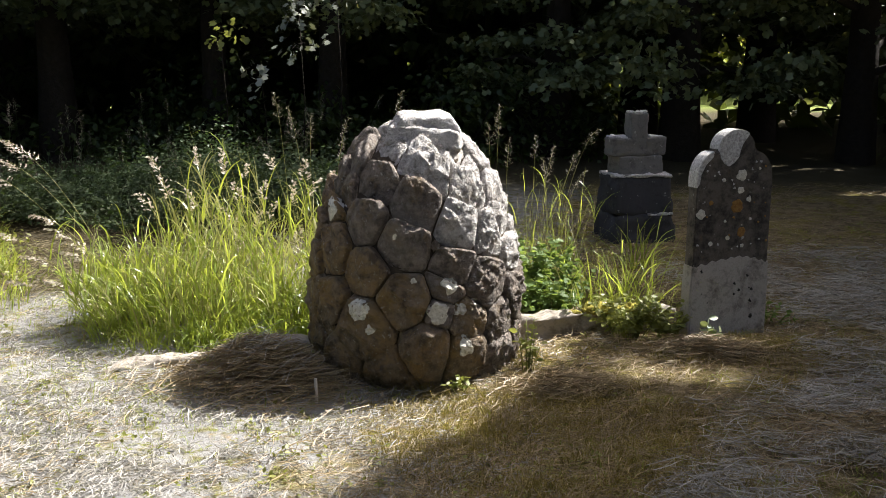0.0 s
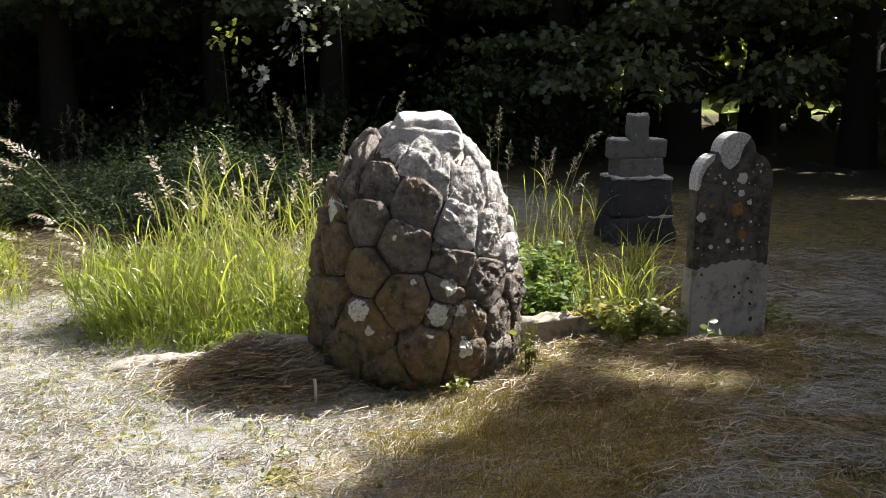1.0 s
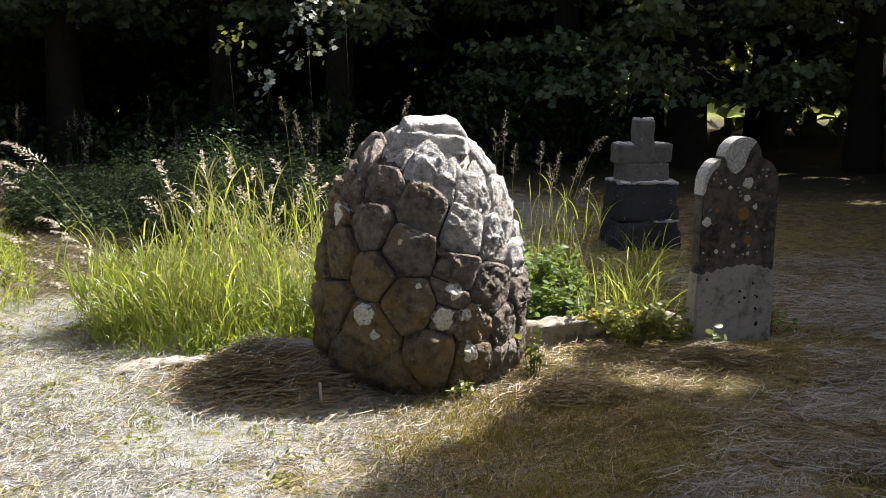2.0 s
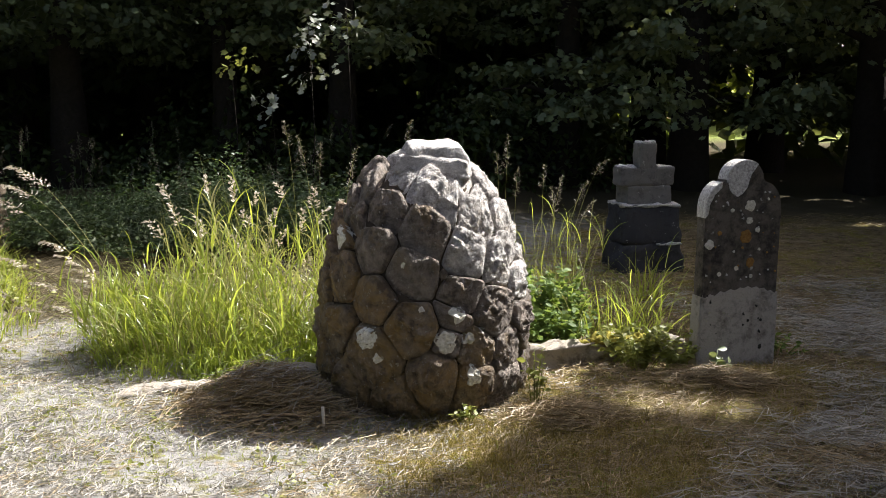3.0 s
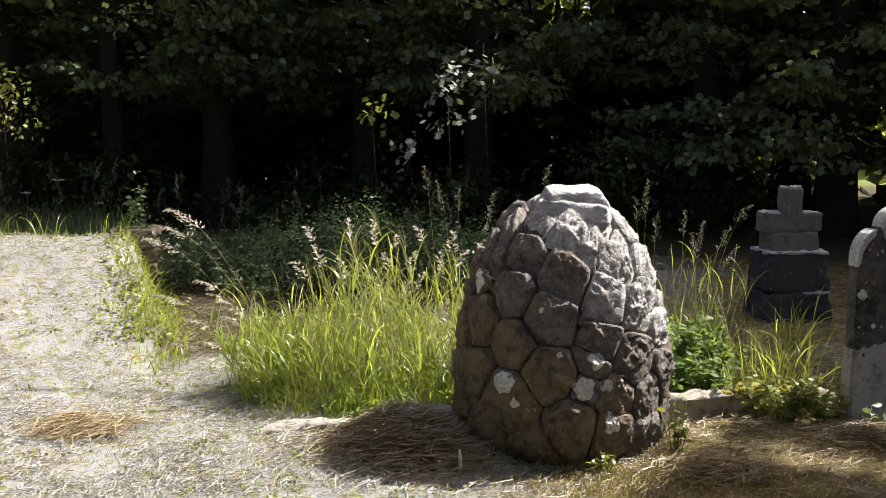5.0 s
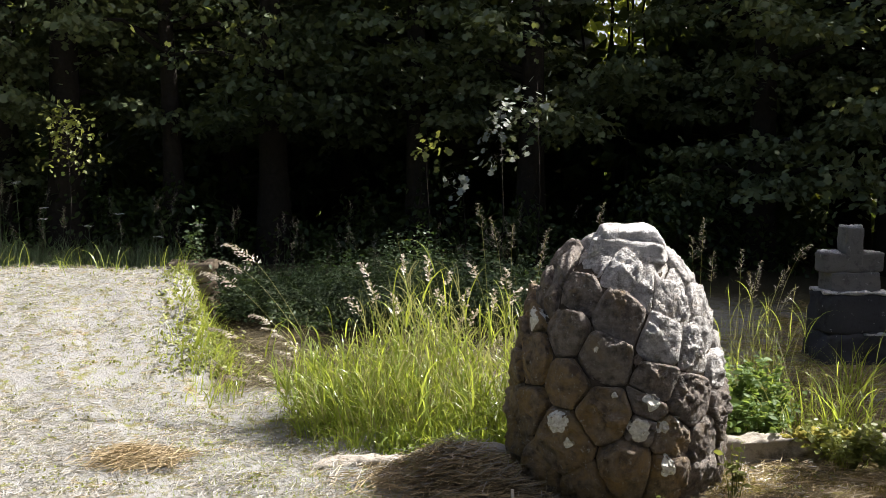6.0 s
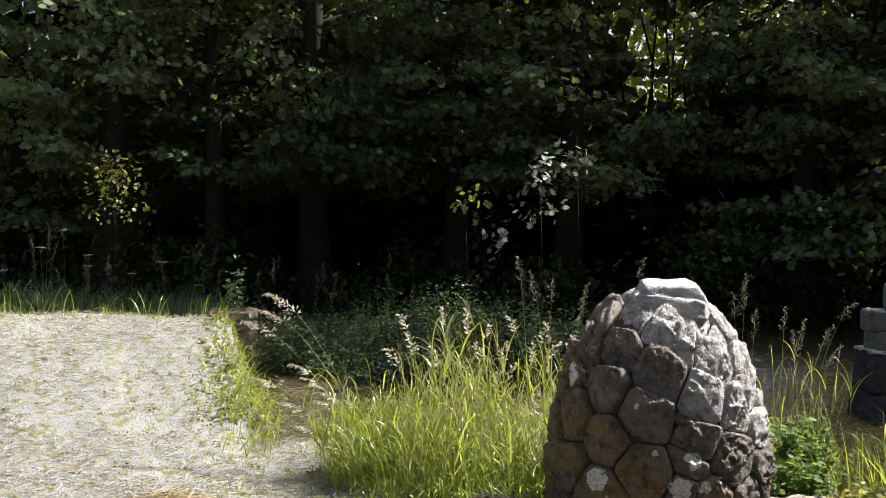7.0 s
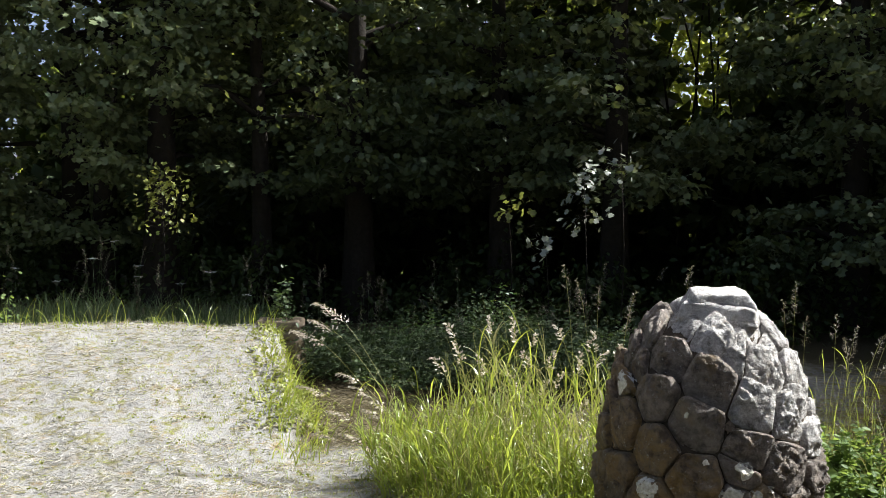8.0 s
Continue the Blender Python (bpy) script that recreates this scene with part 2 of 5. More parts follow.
SYCAMORE = np.array([(0, 0, 0), (0.46, 0.2, -0.02), (0.22, 0.42, 0.03), (0.44, 0.74, -0.05), (0, 1.0, -0.07), (-0.44, 0.74, -0.05), (-0.22, 0.42, 0.03), (-0.46, 0.2, -0.02), (0, 0.4, 0.0)])
SYCAMORE_F = np.array([(8, i, (i + 1) % 8) for i in range(8)])
OVAL = np.array([(0, 0, 0), (0.3, 0.35, 0.05), (0.22, 0.75, 0.02), (0, 1, -0.08), (-0.22, 0.75, 0.02), (-0.3, 0.35, 0.05), (0, 0.45, -0.02)])
OVAL_F = np.array([(6, i, (i + 1) % 6) for i in range(6)])
DIAMOND = np.array([(0, 0, 0), (0.36, 0.45, 0.06), (0, 1, -0.05), (-0.36, 0.45, 0.06)])
DIAMOND_F = np.array([(0, 1, 2), (0, 2, 3)])


def leaves(name, places, ways, sizes, material, shape, rng):
    """One mesh of many leaves, each at a place, along its way."""
    tv, tf = shape
    fr = turn_frames(ways, rng.normal(0, 0.7, len(places)))
    v = np.einsum("nij,kj->nki", fr, tv) * sizes[:, None, None] + places[:, None, :]
    f = tf[None] + (np.arange(len(places)) * len(tv))[:, None, None]
    return fast_mesh(name, v.reshape(-1, 3), f.reshape(-1, 3), material)


def blades(name, roots, lean, heights, widths, material, rng, curl=0.5, seg=5):
    """One mesh of bent grass blades: each rises from its root and droops along lean (n, 2)."""
    n = len(roots)
    s = np.linspace(0, 1, seg + 1)
    bend = np.linalg.norm(lean, axis=1, keepdims=True) + 1e-6
    d = lean / bend
    a = (s[None] ** rng.uniform(1.1, 2.6, (n, 1))) * bend * curl * 2.2 * rng.uniform(0.55, 1.5, (n, 1)) + bend * 0.25         # angle from upright
    step = heights[:, None] / seg
    dx = np.cumsum(np.sin(a) * step, axis=1) - np.sin(a[:, :1]) * step
    dz = np.cumsum(np.cos(a) * step, axis=1) - np.cos(a[:, :1]) * step
    mid = np.stack([roots[:, None, 0] + d[:, :1] * dx, roots[:, None, 1] + d[:, 1:] * dx, roots[:, None, 2] + dz], axis=2)
    t = rng.uniform(0, 2 * np.pi, n)
    side = np.stack([np.cos(t), np.sin(t), np.zeros(n)], axis=1)[:, None, :]
    w = (widths[:, None] * np.clip(1.02 - s[None] ** 2.2, 0.04, 1))[:, :, None] * 0.5
    v = np.stack([mid - side * w, mid + side * w], axis=2).reshape(-1, 3)
    one = np.array([(2 * i, 2 * i + 1, 2 * i + 3, 2 * i + 2) for i in range(seg)])
    f = one[None] + (np.arange(n) * (seg + 1) * 2)[:, None, None]
    return fast_mesh(name, v, f.reshape(-1, 4), material)


def tube(points, radii, sides=7, bm=None):
    bm = bm or bmesh.new()
    rings = []
    for i, p in enumerate(points):
        p = Vector(p)
        way = (Vector(points[min(i + 1, len(points) - 1)]) - Vector(points[max(i - 1, 0)])).normalized()
        a = way.orthogonal().normalized()
        b = way.cross(a)
        rings.append([bm.verts.new(p + (a * math.cos(2 * math.pi * k / sides) + b * math.sin(2 * math.pi * k / sides)) * radii[i]) for k in range(sides)])
    for r, q in zip(rings, rings[1:]):
        for k in range(sides):
            bm.faces.new((r[k], r[(k + 1) % sides], q[(k + 1) % sides], q[k])).smooth = True
    bm.faces.new(rings[-1])
    return bm


# ---- ground ----


def smooth(a, b, v):
    t = np.clip((v - a) / (b - a), 0, 1)
    return t * t * (3 - 2 * t)


def ripple(x, y):
    return (0.012 * np.sin(3.1 * x + 1.7 * np.sin(1.3 * y)) + 0.010 * np.sin(4.7 * y + 1.1 * np.sin(2.9 * x)) + 0.006 * np.sin(9.3 * x + 7.7 * y) + 0.006 * np.sin(12.1 * y - 8.3 * x))


def ground_z(x, y):
    x, y = np.asarray(x, float), np.asarray(y, float)
    rx, ry = x - BANK_A[0], y - BANK_A[1]
    along, left = rx * BANK_U[0] + ry * BANK_U[1], rx * BANK_N[0] + ry * BANK_N[1]
    edge = left + 0.08 * np.sin(3 * along) + 0.05 * np.sin(7.3 * along)
    lawn = 0.57 * smooth(-0.9, 2.3, along) * smooth(-0.02, 0.22, edge)
    lawn = lawn * (1 - 0.55 * smooth(2.7, 3.6, along + 0.1 * np.sin(2.3 * left)))
    fade = 1 - smooth(25, 60, np.hypot(x, y))
    heap = 0.10 * np.exp(-((x + 0.84) / 0.24) ** 2 - ((y - 4.17) / 0.16) ** 2)
    return (lawn + heap + ripple(x, y)) * fade


def spread(lo, hi, step, far, grow=1.35):
    mid = list(np.arange(lo, hi + step / 2, step))
    out, d, v = [], step * 2, hi
    while v < far:
        v += d
        out.append(v)
        d *= grow
    inn, d, v = [], step * 2, lo
    while v > -far:
        v -= d
        inn.append(v)
        d *= grow
    return np.array(inn[::-1] + mid + out)


def make_ground():
    xs, ys = spread(-9.0, 6.5, 0.055, 900), spread(1.6, 11.5, 0.055, 900)
    gx, gy = np.meshgrid(xs, ys)
    v = np.stack([gx.ravel(), gy.ravel(), ground_z(gx, gy).ravel()], axis=1)
    i = np.arange(len(xs) * len(ys)).reshape(len(ys), len(xs))
    f = np.stack([i[:-1, :-1], i[:-1, 1:], i[1:, 1:], i[1:, :-1]], axis=2).reshape(-1, 4)
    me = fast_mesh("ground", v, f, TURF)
    me.shade_smooth()
    tagged(new("ground", me), "uneven churchyard ground of short turf strewn with mown hay", "ground", kind="structure")


make_ground()

# ---- cairn ----
from mathutils.bvhtree import BVHTree

CAIRN_LICHEN = [(-147, 38, 0.052), (-117, -9, 0.05), (-111, -18, 0.021), (-77, -10, 0.048), (-65, -9, 0.029), (-70, 4, 0.037), (-62, -26, 0.04), (-89, 7, 0.013), (-56, -6, 0.013), (-99, 28, 0.013)]
CAIRN = Vector((-0.14, 4.58, 0.0))
HEART = 0.45
EGG_EL = np.radians([-50.5, -42.0, -34.4, -21.7, -7.1, 8.3, 23.8, 38.7, 52.3, 63.6, 71.9, 80.4, 90.0])
EGG_R = np.array([0.69, 0.66, 0.632, 0.576, 0.539, 0.526, 0.54, 0.573, 0.627, 0.674, 0.707, 0.72, 0.72]) - 0.036
# bearing and rise of the face stones, in degrees, and their half width in millimetres
FACE = [(-114, 68, 91), (-85, 63, 108), (-45, 68, 74), (-33, 59, 48), (-5, 61, 69), (-148, 61, 53), (-116, 53, 107), (-144, 48, 66), (-72, 55, 71),
        (-50, 50, 82), (-13, 47, 76), (-117, 35, 109), (-151, 39, 58), (-87, 43, 125), (-62, 33, 116), (-40, 26, 88), (-19, 33, 70), (-142, 18, 118),
        (-95, 25, 139), (-81, 24, 45)]
FACE += [(-67, 14, 105), (-15, 14, 71), (-114, 10, 121), (-46, 3, 114), (-138, -7, 105), (-95, -3, 135), (-72, 4, 83), (-77, -11, 75), (-19, -7, 71),
        (-116, -19, 154), (-59, -16, 92), (-36, -19, 80), (-156, -29, 66), (-131, -35, 111), (-105, -36, 108), (-83, -26, 117), (-61, -29, 90),
        (-36, -35, 81), (-147, -17, 54)]


def egg_point(way):
    way = way.normalized()
    el = math.asin(max(-1, min(1, way.z)))
    return way * float(np.interp(el, EGG_EL, EGG_R)) + Vector((0, 0, HEART))


def bearing(az, el):
    az, el = radians(az), radians(el)
    return Vector((math.cos(az) * math.cos(el), math.sin(az) * math.cos(el), math.sin(el)))


def cairn_stone(i, seeds, rng):
    """A faceted boulder that fills its place between its neighbours."""
    p, size = seeds[i]
    n = (p - Vector((0, 0, HEART))).normalized()
    e1 = Vector((-n.y, n.x, 0)).normalized()
    e2 = n.cross(e1)
    poly = [(0.24 * math.cos(a), 0.24 * math.sin(a)) for a in np.linspace(0, 2 * math.pi, 25)[:-1]]
    for j, (q, other) in enumerate(seeds):
        d = q - p
        if j == i or d.length > 0.5:
            continue
        u = Vector((d.dot(e1), d.dot(e2)))
        u = u.normalized() * d.length
        cut = 0.5 * (u.length + (size ** 2 - other ** 2) / u.length) - (0.002 if p.z < 0.6 else 0.006)
        u.normalize()
        kept = []
        for a, b in zip(poly, poly[1:] + poly[:1]):
            da, db = a[0] * u.x + a[1] * u.y - cut, b[0] * u.x + b[1] * u.y - cut
            if da <= 0:
                kept.append(a)
            if da * db < 0:
                t = da / (da - db)
                kept.append((a[0] + (b[0] - a[0]) * t, a[1] + (b[1] - a[1]) * t))
        poly = kept
        if len(poly) < 3:
            return None
    for _ in range(1):                              # round the corners a little
        poly = [tuple(a[k] * w + b[k] * (1 - w) for k in (0, 1)) for a, b in zip(poly, poly[1:] + poly[:1]) for w in (0.9, 0.1)]
    cx, cy = sum(a[0] for a in poly) / len(poly), sum(a[1] for a in poly) / len(poly)
    ring = []
    count = 56
    for k in range(count):                          # resample by bearing about the middle
        w = (math.cos(2 * math.pi * k / count), math.sin(2 * math.pi * k / count))
        best = 0.02
        for a, b in zip(poly, poly[1:] + poly[:1]):
            ax, ay, bx, by = a[0] - cx, a[1] - cy, b[0] - cx, b[1] - cy
            den = w[0] * (by - ay) - w[1] * (bx - ax)
            if abs(den) > 1e-9:
                t = (ax * (by - ay) - ay * (bx - ax)) / den
                s = (ax * w[1] - ay * w[0]) / den
                if t > 0 and -1e-6 <= s <= 1 + 1e-6:
                    best = max(best, t)
        best *= 1.01 - 0.05 * abs(noise.noise(Vector((3.1 * w[0] + 5 * i, 3.1 * w[1], i))))
        ring.append((w[0] * best, w[1] * best))
    mean = sum(math.hypot(*a) for a in ring) / count
    height = mean * rng.uniform(0.36, 0.52)
    proud = rng.uniform(-0.014, 0.014)
    upright = 0.40 * max(0.0, n.z) * (1 if n.x < 0.3 else 0.6) + rng.uniform(0.0, 0.12)     # the faces stand steeper than the slope of the heap
    upright *= 1 - 0.5 * float(smooth(0.8, 0.9, n.z))
    swing = rng.uniform(-0.24, -0.04) * float(smooth(-0.1, 0.3, n.z)) * (1 if n.x < 0.45 else 0.3)
    height *= 1 + 0.3 * float(smooth(0.1, 0.5, n.z))
    facets = []
    for k in range(8):
        a, tilt = rng.uniform(0, 2 * math.pi), rng.uniform(0.25, 1.0) if k > 1 else rng.uniform(0.0, 0.15)
        facets.append((math.cos(a) * tilt, math.sin(a) * tilt, height * (rng.uniform(0.66, 0.84) if k < 2 else rng.uniform(0.62, 1.0))))
    if p.z > 0.45 and n.x > -0.45:                  # a broken face towards the sunny side
        facets.append((rng.uniform(0.5, 0.8), rng.uniform(0.35, 0.65), height * rng.uniform(0.62, 0.8)))
    edge = 12 - 6.5 * float(smooth(0.15, 0.55, n.z))
    verts, faces = [], []
    scales = [1.0, 1.0, 0.99, 0.97, 0.94, 0.9, 0.85, 0.79, 0.72, 0.64, 0.55, 0.46, 0.36, 0.25, 0.13]
    for s, k in enumerate(scales):
        for (x, y) in ring:
            x, y = x * k, y * k
            h = -0.09 if s == 0 else height * (1 - k ** edge) ** 0.65
            if s > 0:
                low = h * 0.3
                for fx, fy, fh in facets:
                    h = min(h, fh - fx * x - fy * y)
                h = max(h, low)
                q = Vector((x * 10 + i * 5.1, y * 10, i * 2.3))
                craggy = 0.5 + 0.5 * math.tanh(3 * noise.noise(q * 0.9 + Vector((0, 0, 9))) + 0.7 * n.x - 0.1 + 1.2 * (y - 0.25 * x) / mean)
                h += mean * (0.07 * noise.fractal(q, 0.75, 2.1, 3) + (craggy * (0.2 * abs(noise.noise(q * 2.6)) + 0.14 * noise.noise(q * 6.5)) + 0.03 * noise.noise(q * 5.0) if k < 0.98 else 0))
                h += max(-0.034, min(0.05, upright * y - swing * x)) * (1 if k < 0.9 else 0.75)
            flat = p + e1 * (x + cx) + e2 * (y + cy)
            base = egg_point(flat - Vector((0, 0, HEART)))
            verts.append(base + n * (h + proud))
    m = len(scales)
    for s in range(m - 1):
        for k in range(count):
            a, b = s * count + k, s * count + (k + 1) % count
            faces.append((a, b, b + count, a + count))
    faces.append([(m - 1) * count + k for k in range(count)])
    return verts, faces, p


def make_cairn():
    rng = random.Random(11)
    cairn = thing("cairn", "egg-shaped grave cairn of dark faceted stones with lichen spots", "cairn", at=Matrix.Translation(CAIRN))
    seeds = [(egg_point(bearing(a, e)), s * 0.001) for a, e, s in FACE]
    tries = 0
    while tries < 6000:
        tries += 1
        el = math.degrees(math.asin(rng.uniform(-0.62, 0.93)))
        az = rng.uniform(-8, 202)
        p, s = egg_point(bearing(az, el)), rng.uniform(0.07, 0.105)
        if all((p - q).length > (s + t) * 0.95 for q, t in seeds):
            seeds.append((p, s))
    bm = bmesh.new()
    bmesh.ops.create_uvsphere(bm, u_segments=40, v_segments=28, radius=1)
    for v in bm.verts:
        v.co = (egg_point(v.co) - Vector((0, 0, HEART))) * 0.97 + Vector((0, 0, HEART))
        v.co.z = max(v.co.z, -0.12)
    rough_up(bm, 0.012, 14)
    part("mortar_core", bm, MORTAR, cairn, "dark earthy mortar between the stones")
    made, skin_v, skin_f = [], [], []
    for i in range(len(seeds)):
        got = cairn_stone(i, seeds, rng)
        if not got:
            continue
        verts, faces, p = got
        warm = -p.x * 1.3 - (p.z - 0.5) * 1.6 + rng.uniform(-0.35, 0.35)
        # stones towards the sun and at the top take the sunlit colour
        mat = STONE_BROWN if warm > 0.18 and p.z < 0.9 else STONE_SUNNY if p.z + 0.95 * p.x + rng.uniform(-0.1, 0.1) > 0.88 and p.z > 0.55 or p.z > 1.0 else STONE_DARK
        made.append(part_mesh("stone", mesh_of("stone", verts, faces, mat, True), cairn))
        skin_f += [[k + len(skin_v) for k in f] for f in faces]
        skin_v += verts
    skin = BVHTree.FromPolygons(skin_v, skin_f)
    for k, (az, el, r) in enumerate(CAIRN_LICHEN):
        way = bearing(az, el)
        a = way.orthogonal().normalized()
        b = way.cross(a)
        bm = bmesh.new()
        rows = []
        for t in (0, 0.35, 0.7, 0.88, 1.0):
            row = []
            for j in range(24 if t else 1):
                w = 2 * math.pi * j / 24
                q = r * t * (1 + 0.42 * noise.noise(Vector((math.cos(w) * 1.5 + 7 * k, math.sin(w) * 1.5, 3.1 * k))) + 0.16 * noise.noise(Vector((math.cos(w) * 5 + 7 * k, math.sin(w) * 5, 0))))
                start = egg_point(way) + way * 0.25 + (a * math.cos(w) + b * math.sin(w)) * q
                hit = skin.ray_cast(start, -way)
                row.append(bm.verts.new((hit[0] if hit[0] else start - way * 0.25) + way * (0.0035 if t < 1 else 0.0005)))
            rows.append(row)
        for j in range(24):
            bm.faces.new((rows[0][0], rows[1][j], rows[1][(j + 1) % 24]))
            for p_row, q_row in zip(rows[1:], rows[2:]):
                bm.faces.new((p_row[j], q_row[j], q_row[(j + 1) % 24], p_row[(j + 1) % 24]))
        part("lichen_spot", bm, LICHEN, cairn, "cream lichen spot")
    # flat cap slab of two pieces
    cap = worn_box((0.29, 0.28, 0.07), (0.05, -0.01, 1.18), 0.012, 0.012, 8, 12, 0.86, 3)
    bmesh.ops.rotate(cap, cent=(0, 0, 1.15), matrix=Matrix.Rotation(radians(9), 3, "Z") @ Matrix.Rotation(radians(5), 3, "X"), verts=cap.verts)
    part("cap_stone", cap, STONE_PALE, cairn, "flat cap stone, near white as in full sun")
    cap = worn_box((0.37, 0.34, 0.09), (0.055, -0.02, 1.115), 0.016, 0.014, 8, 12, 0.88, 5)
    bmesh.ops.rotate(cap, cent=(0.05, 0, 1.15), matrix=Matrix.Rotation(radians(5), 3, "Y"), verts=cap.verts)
    part("cap_stone", cap, STONE_PALE, cairn, "flat cap stone, near white as in full sun")
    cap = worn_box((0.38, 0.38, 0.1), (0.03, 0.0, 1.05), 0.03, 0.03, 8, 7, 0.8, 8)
    part("cap_bed", cap, STONE_SUNNY, cairn)
    return cairn, made


cairn, cairn_stones = make_cairn()


# ---- headstone, cross, kerbs ----
def headstone_outline():
    """Half outline of the upright slab, from the foot to the top, then mirrored."""
    half = [(0.225, -0.1), (0.225, 0.2), (0.225, 0.42), (0.225, 0.62), (0.225, 0.82)]
    half += [(0.225 - 0.105 * (1 - math.cos(a)), 0.84 + 0.15 * math.sin(a)) for a in np.linspace(0.1, 1.45, 7)]
    half += [(0.112, 0.995)]
    half += [(0.11 * math.cos(a), 1.0 + 0.105 * math.sin(a)) for a in np.linspace(0.15, math.pi / 2, 8)]
    return half + [(-x, z) for x, z in half[-2::-1]]


def slab(outline, thick, bevel=0.008):
    bm = bmesh.new()
    face = bm.faces.new([bm.verts.new((x, 0, z)) for x, z in outline])
    back = bmesh.ops.extrude_face_region(bm, geom=[face])
    bmesh.ops.translate(bm, vec=(0, thick, 0), verts=[g for g in back["geom"] if isinstance(g, bmesh.types.BMVert)])
    bmesh.ops.recalc_face_normals(bm, faces=bm.faces[:])
    rim = [e for e in bm.edges if len(e.link_faces) == 2 and abs(e.link_faces[0].normal.dot(e.link_faces[1].normal)) < 0.5]
    bmesh.ops.bevel(bm, geom=rim, offset=bevel, segments=2, affect="EDGES")
    return bm


def patch(bm, x, y, z, r, seed, normal=(0, -1, 0), lobes=0.3):
    """A thin lobed crust, slightly domed."""
    n = Vector(normal).normalized()
    a = n.orthogonal().normalized()
    b = n.cross(a)
    rng = random.Random(seed)
    c = bm.verts.new(Vector((x, y, z)) + n * 0.004)
    ring, inner = [], []
    off = rng.uniform(0, 50)
    for k in range(18):
        t = 2 * math.pi * k / 18
        q = r * (1 + lobes * noise.noise(Vector((math.cos(t) * 1.6 + off, math.sin(t) * 1.6, off))) + 0.1 * rng.uniform(-1, 1))
        w = a * math.cos(t) + b * math.sin(t)
        ring.append(bm.verts.new(Vector((x, y, z)) + w * q - n * 0.002))
        inner.append(bm.verts.new(Vector((x, y, z)) + w * q * 0.8 + n * 0.003))
    for k in range(18):
        j = (k + 1) % 18
        bm.faces.new((ring[k], ring[j], inner[j], inner[k]))
        bm.faces.new((inner[k], inner[j], c))


def make_headstone():
    at = pose(1.545, 4.97, 0, -1.5, 1.0, 15)
    stone = thing("headstone", "blackened round-shouldered headstone with pale foot and lichen spots", "headstone", at=at)
    bm = slab(headstone_outline(), 0.095)
    part("slab", bm, HEAD_DARK, stone, "black-crusted upper slab")
    foot = slab([(-0.236, -0.12), (0.236, -0.12), (0.236, 0.12), (0.234, 0.30), (0.229, 0.405), (0.21, 0.398), (0.19, 0.415), (0.165, 0.41), (0.15, 0.43), (0.12, 0.424), (0.1, 0.438), (0.07, 0.43), (0.05, 0.442), (0.02, 0.43), (0.0, 0.436), (-0.03, 0.42), (-0.06, 0.428), (-0.09, 0.412), (-0.12, 0.418), (-0.15, 0.395), (-0.18, 0.405), (-0.205, 0.385), (-0.229, 0.39), (-0.235, 0.25)], 0.107, 0.01)
    bmesh.ops.translate(foot, vec=(0, -0.006, 0), verts=foot.verts)
    part("foot", foot, HEAD_PALE, stone, "pale weathered foot of the slab")
    # pale layer over the crown and one shoulder
    outline = [(0.112 * math.cos(a), 1.0 + 0.108 * math.sin(a)) for a in np.linspace(0.9, math.pi, 10)] + [(-0.1, 0.955), (-0.075, 0.925), (-0.045, 0.91), (-0.015, 0.93), (0.01, 0.96), (0.02, 1.0), (0.03, 1.03)]
    crown = slab(outline, 0.1, 0.003)
    bmesh.ops.translate(crown, vec=(0, -0.003, 0), verts=crown.verts)
    part("crown_layer", crown, KERB_PALE, stone, "pale layer on the crown")
    shoulder = slab([(-0.2275, 0.80), (-0.228, 0.84)] + [(-0.228 + 0.105 * (1 - math.cos(a)), 0.843 + 0.15 * math.sin(a)) for a in np.linspace(0.1, 1.45, 7)] + [(-0.14, 0.96), (-0.18, 0.92), (-0.205, 0.87), (-0.212, 0.82)], 0.1, 0.003)
    bmesh.ops.translate(shoulder, vec=(0, -0.003, 0), verts=shoulder.verts)
    part("shoulder_layer", shoulder, KERB_PALE, stone, "pale layer on the shoulder")
    for k, (x, z, r, m) in enumerate([(0.035, 0.865, 0.03, 0), (0.035, 0.785, 0.02, 0), (0.085, 0.735, 0.014, 0), (-0.195, 0.66, 0.028, 0), (-0.03, 0.53, 0.014, 0), (0.06, 0.485, 0.011, 0),
                                   (0.015, 0.70, 0.035, 1), (-0.07, 0.84, 0.012, 0), (0.05, 0.56, 0.028, 1), (-0.13, 0.50, 0.014, 0), (0.1, 0.63, 0.008, 0), (-0.14, 0.72, 0.014, 1), (-0.05, 0.62, 0.008, 0), (0.14, 0.9, 0.008, 0)]):
        bm = bmesh.new()
        patch(bm, x, -0.001, z, r, k)
        part("lichen_spot", bm, LICHEN_ORANGE if m else LICHEN, stone, "orange lichen" if m else "pale round lichen")
    rng = random.Random(77)
    for k in range(13):
        bm = bmesh.new()
        patch(bm, rng.uniform(-0.21, 0.21), -0.0085, 0.03 + 0.37 * rng.random() ** 0.8, rng.uniform(0.003, 0.008) * (2.0 if k < 3 else 1), 100 + k, lobes=1.0)
        part("black_growth", bm, GROWTH, stone, "black crusty growth")
    for k in range(34):
        bm = bmesh.new()
        patch(bm, rng.uniform(-0.21, 0.21), -0.0015, rng.uniform(0.45, 0.95), rng.uniform(0.003, 0.007), 200 + k, lobes=0.6)
        part("lichen_spot", bm, KERB_PALE if k % 4 else LICHEN_ORANGE, stone)


KERB_PALE = lichen("pale_layer", (0.30, 0.29, 0.27), (0.66, 0.65, 0.62))
make_headstone()


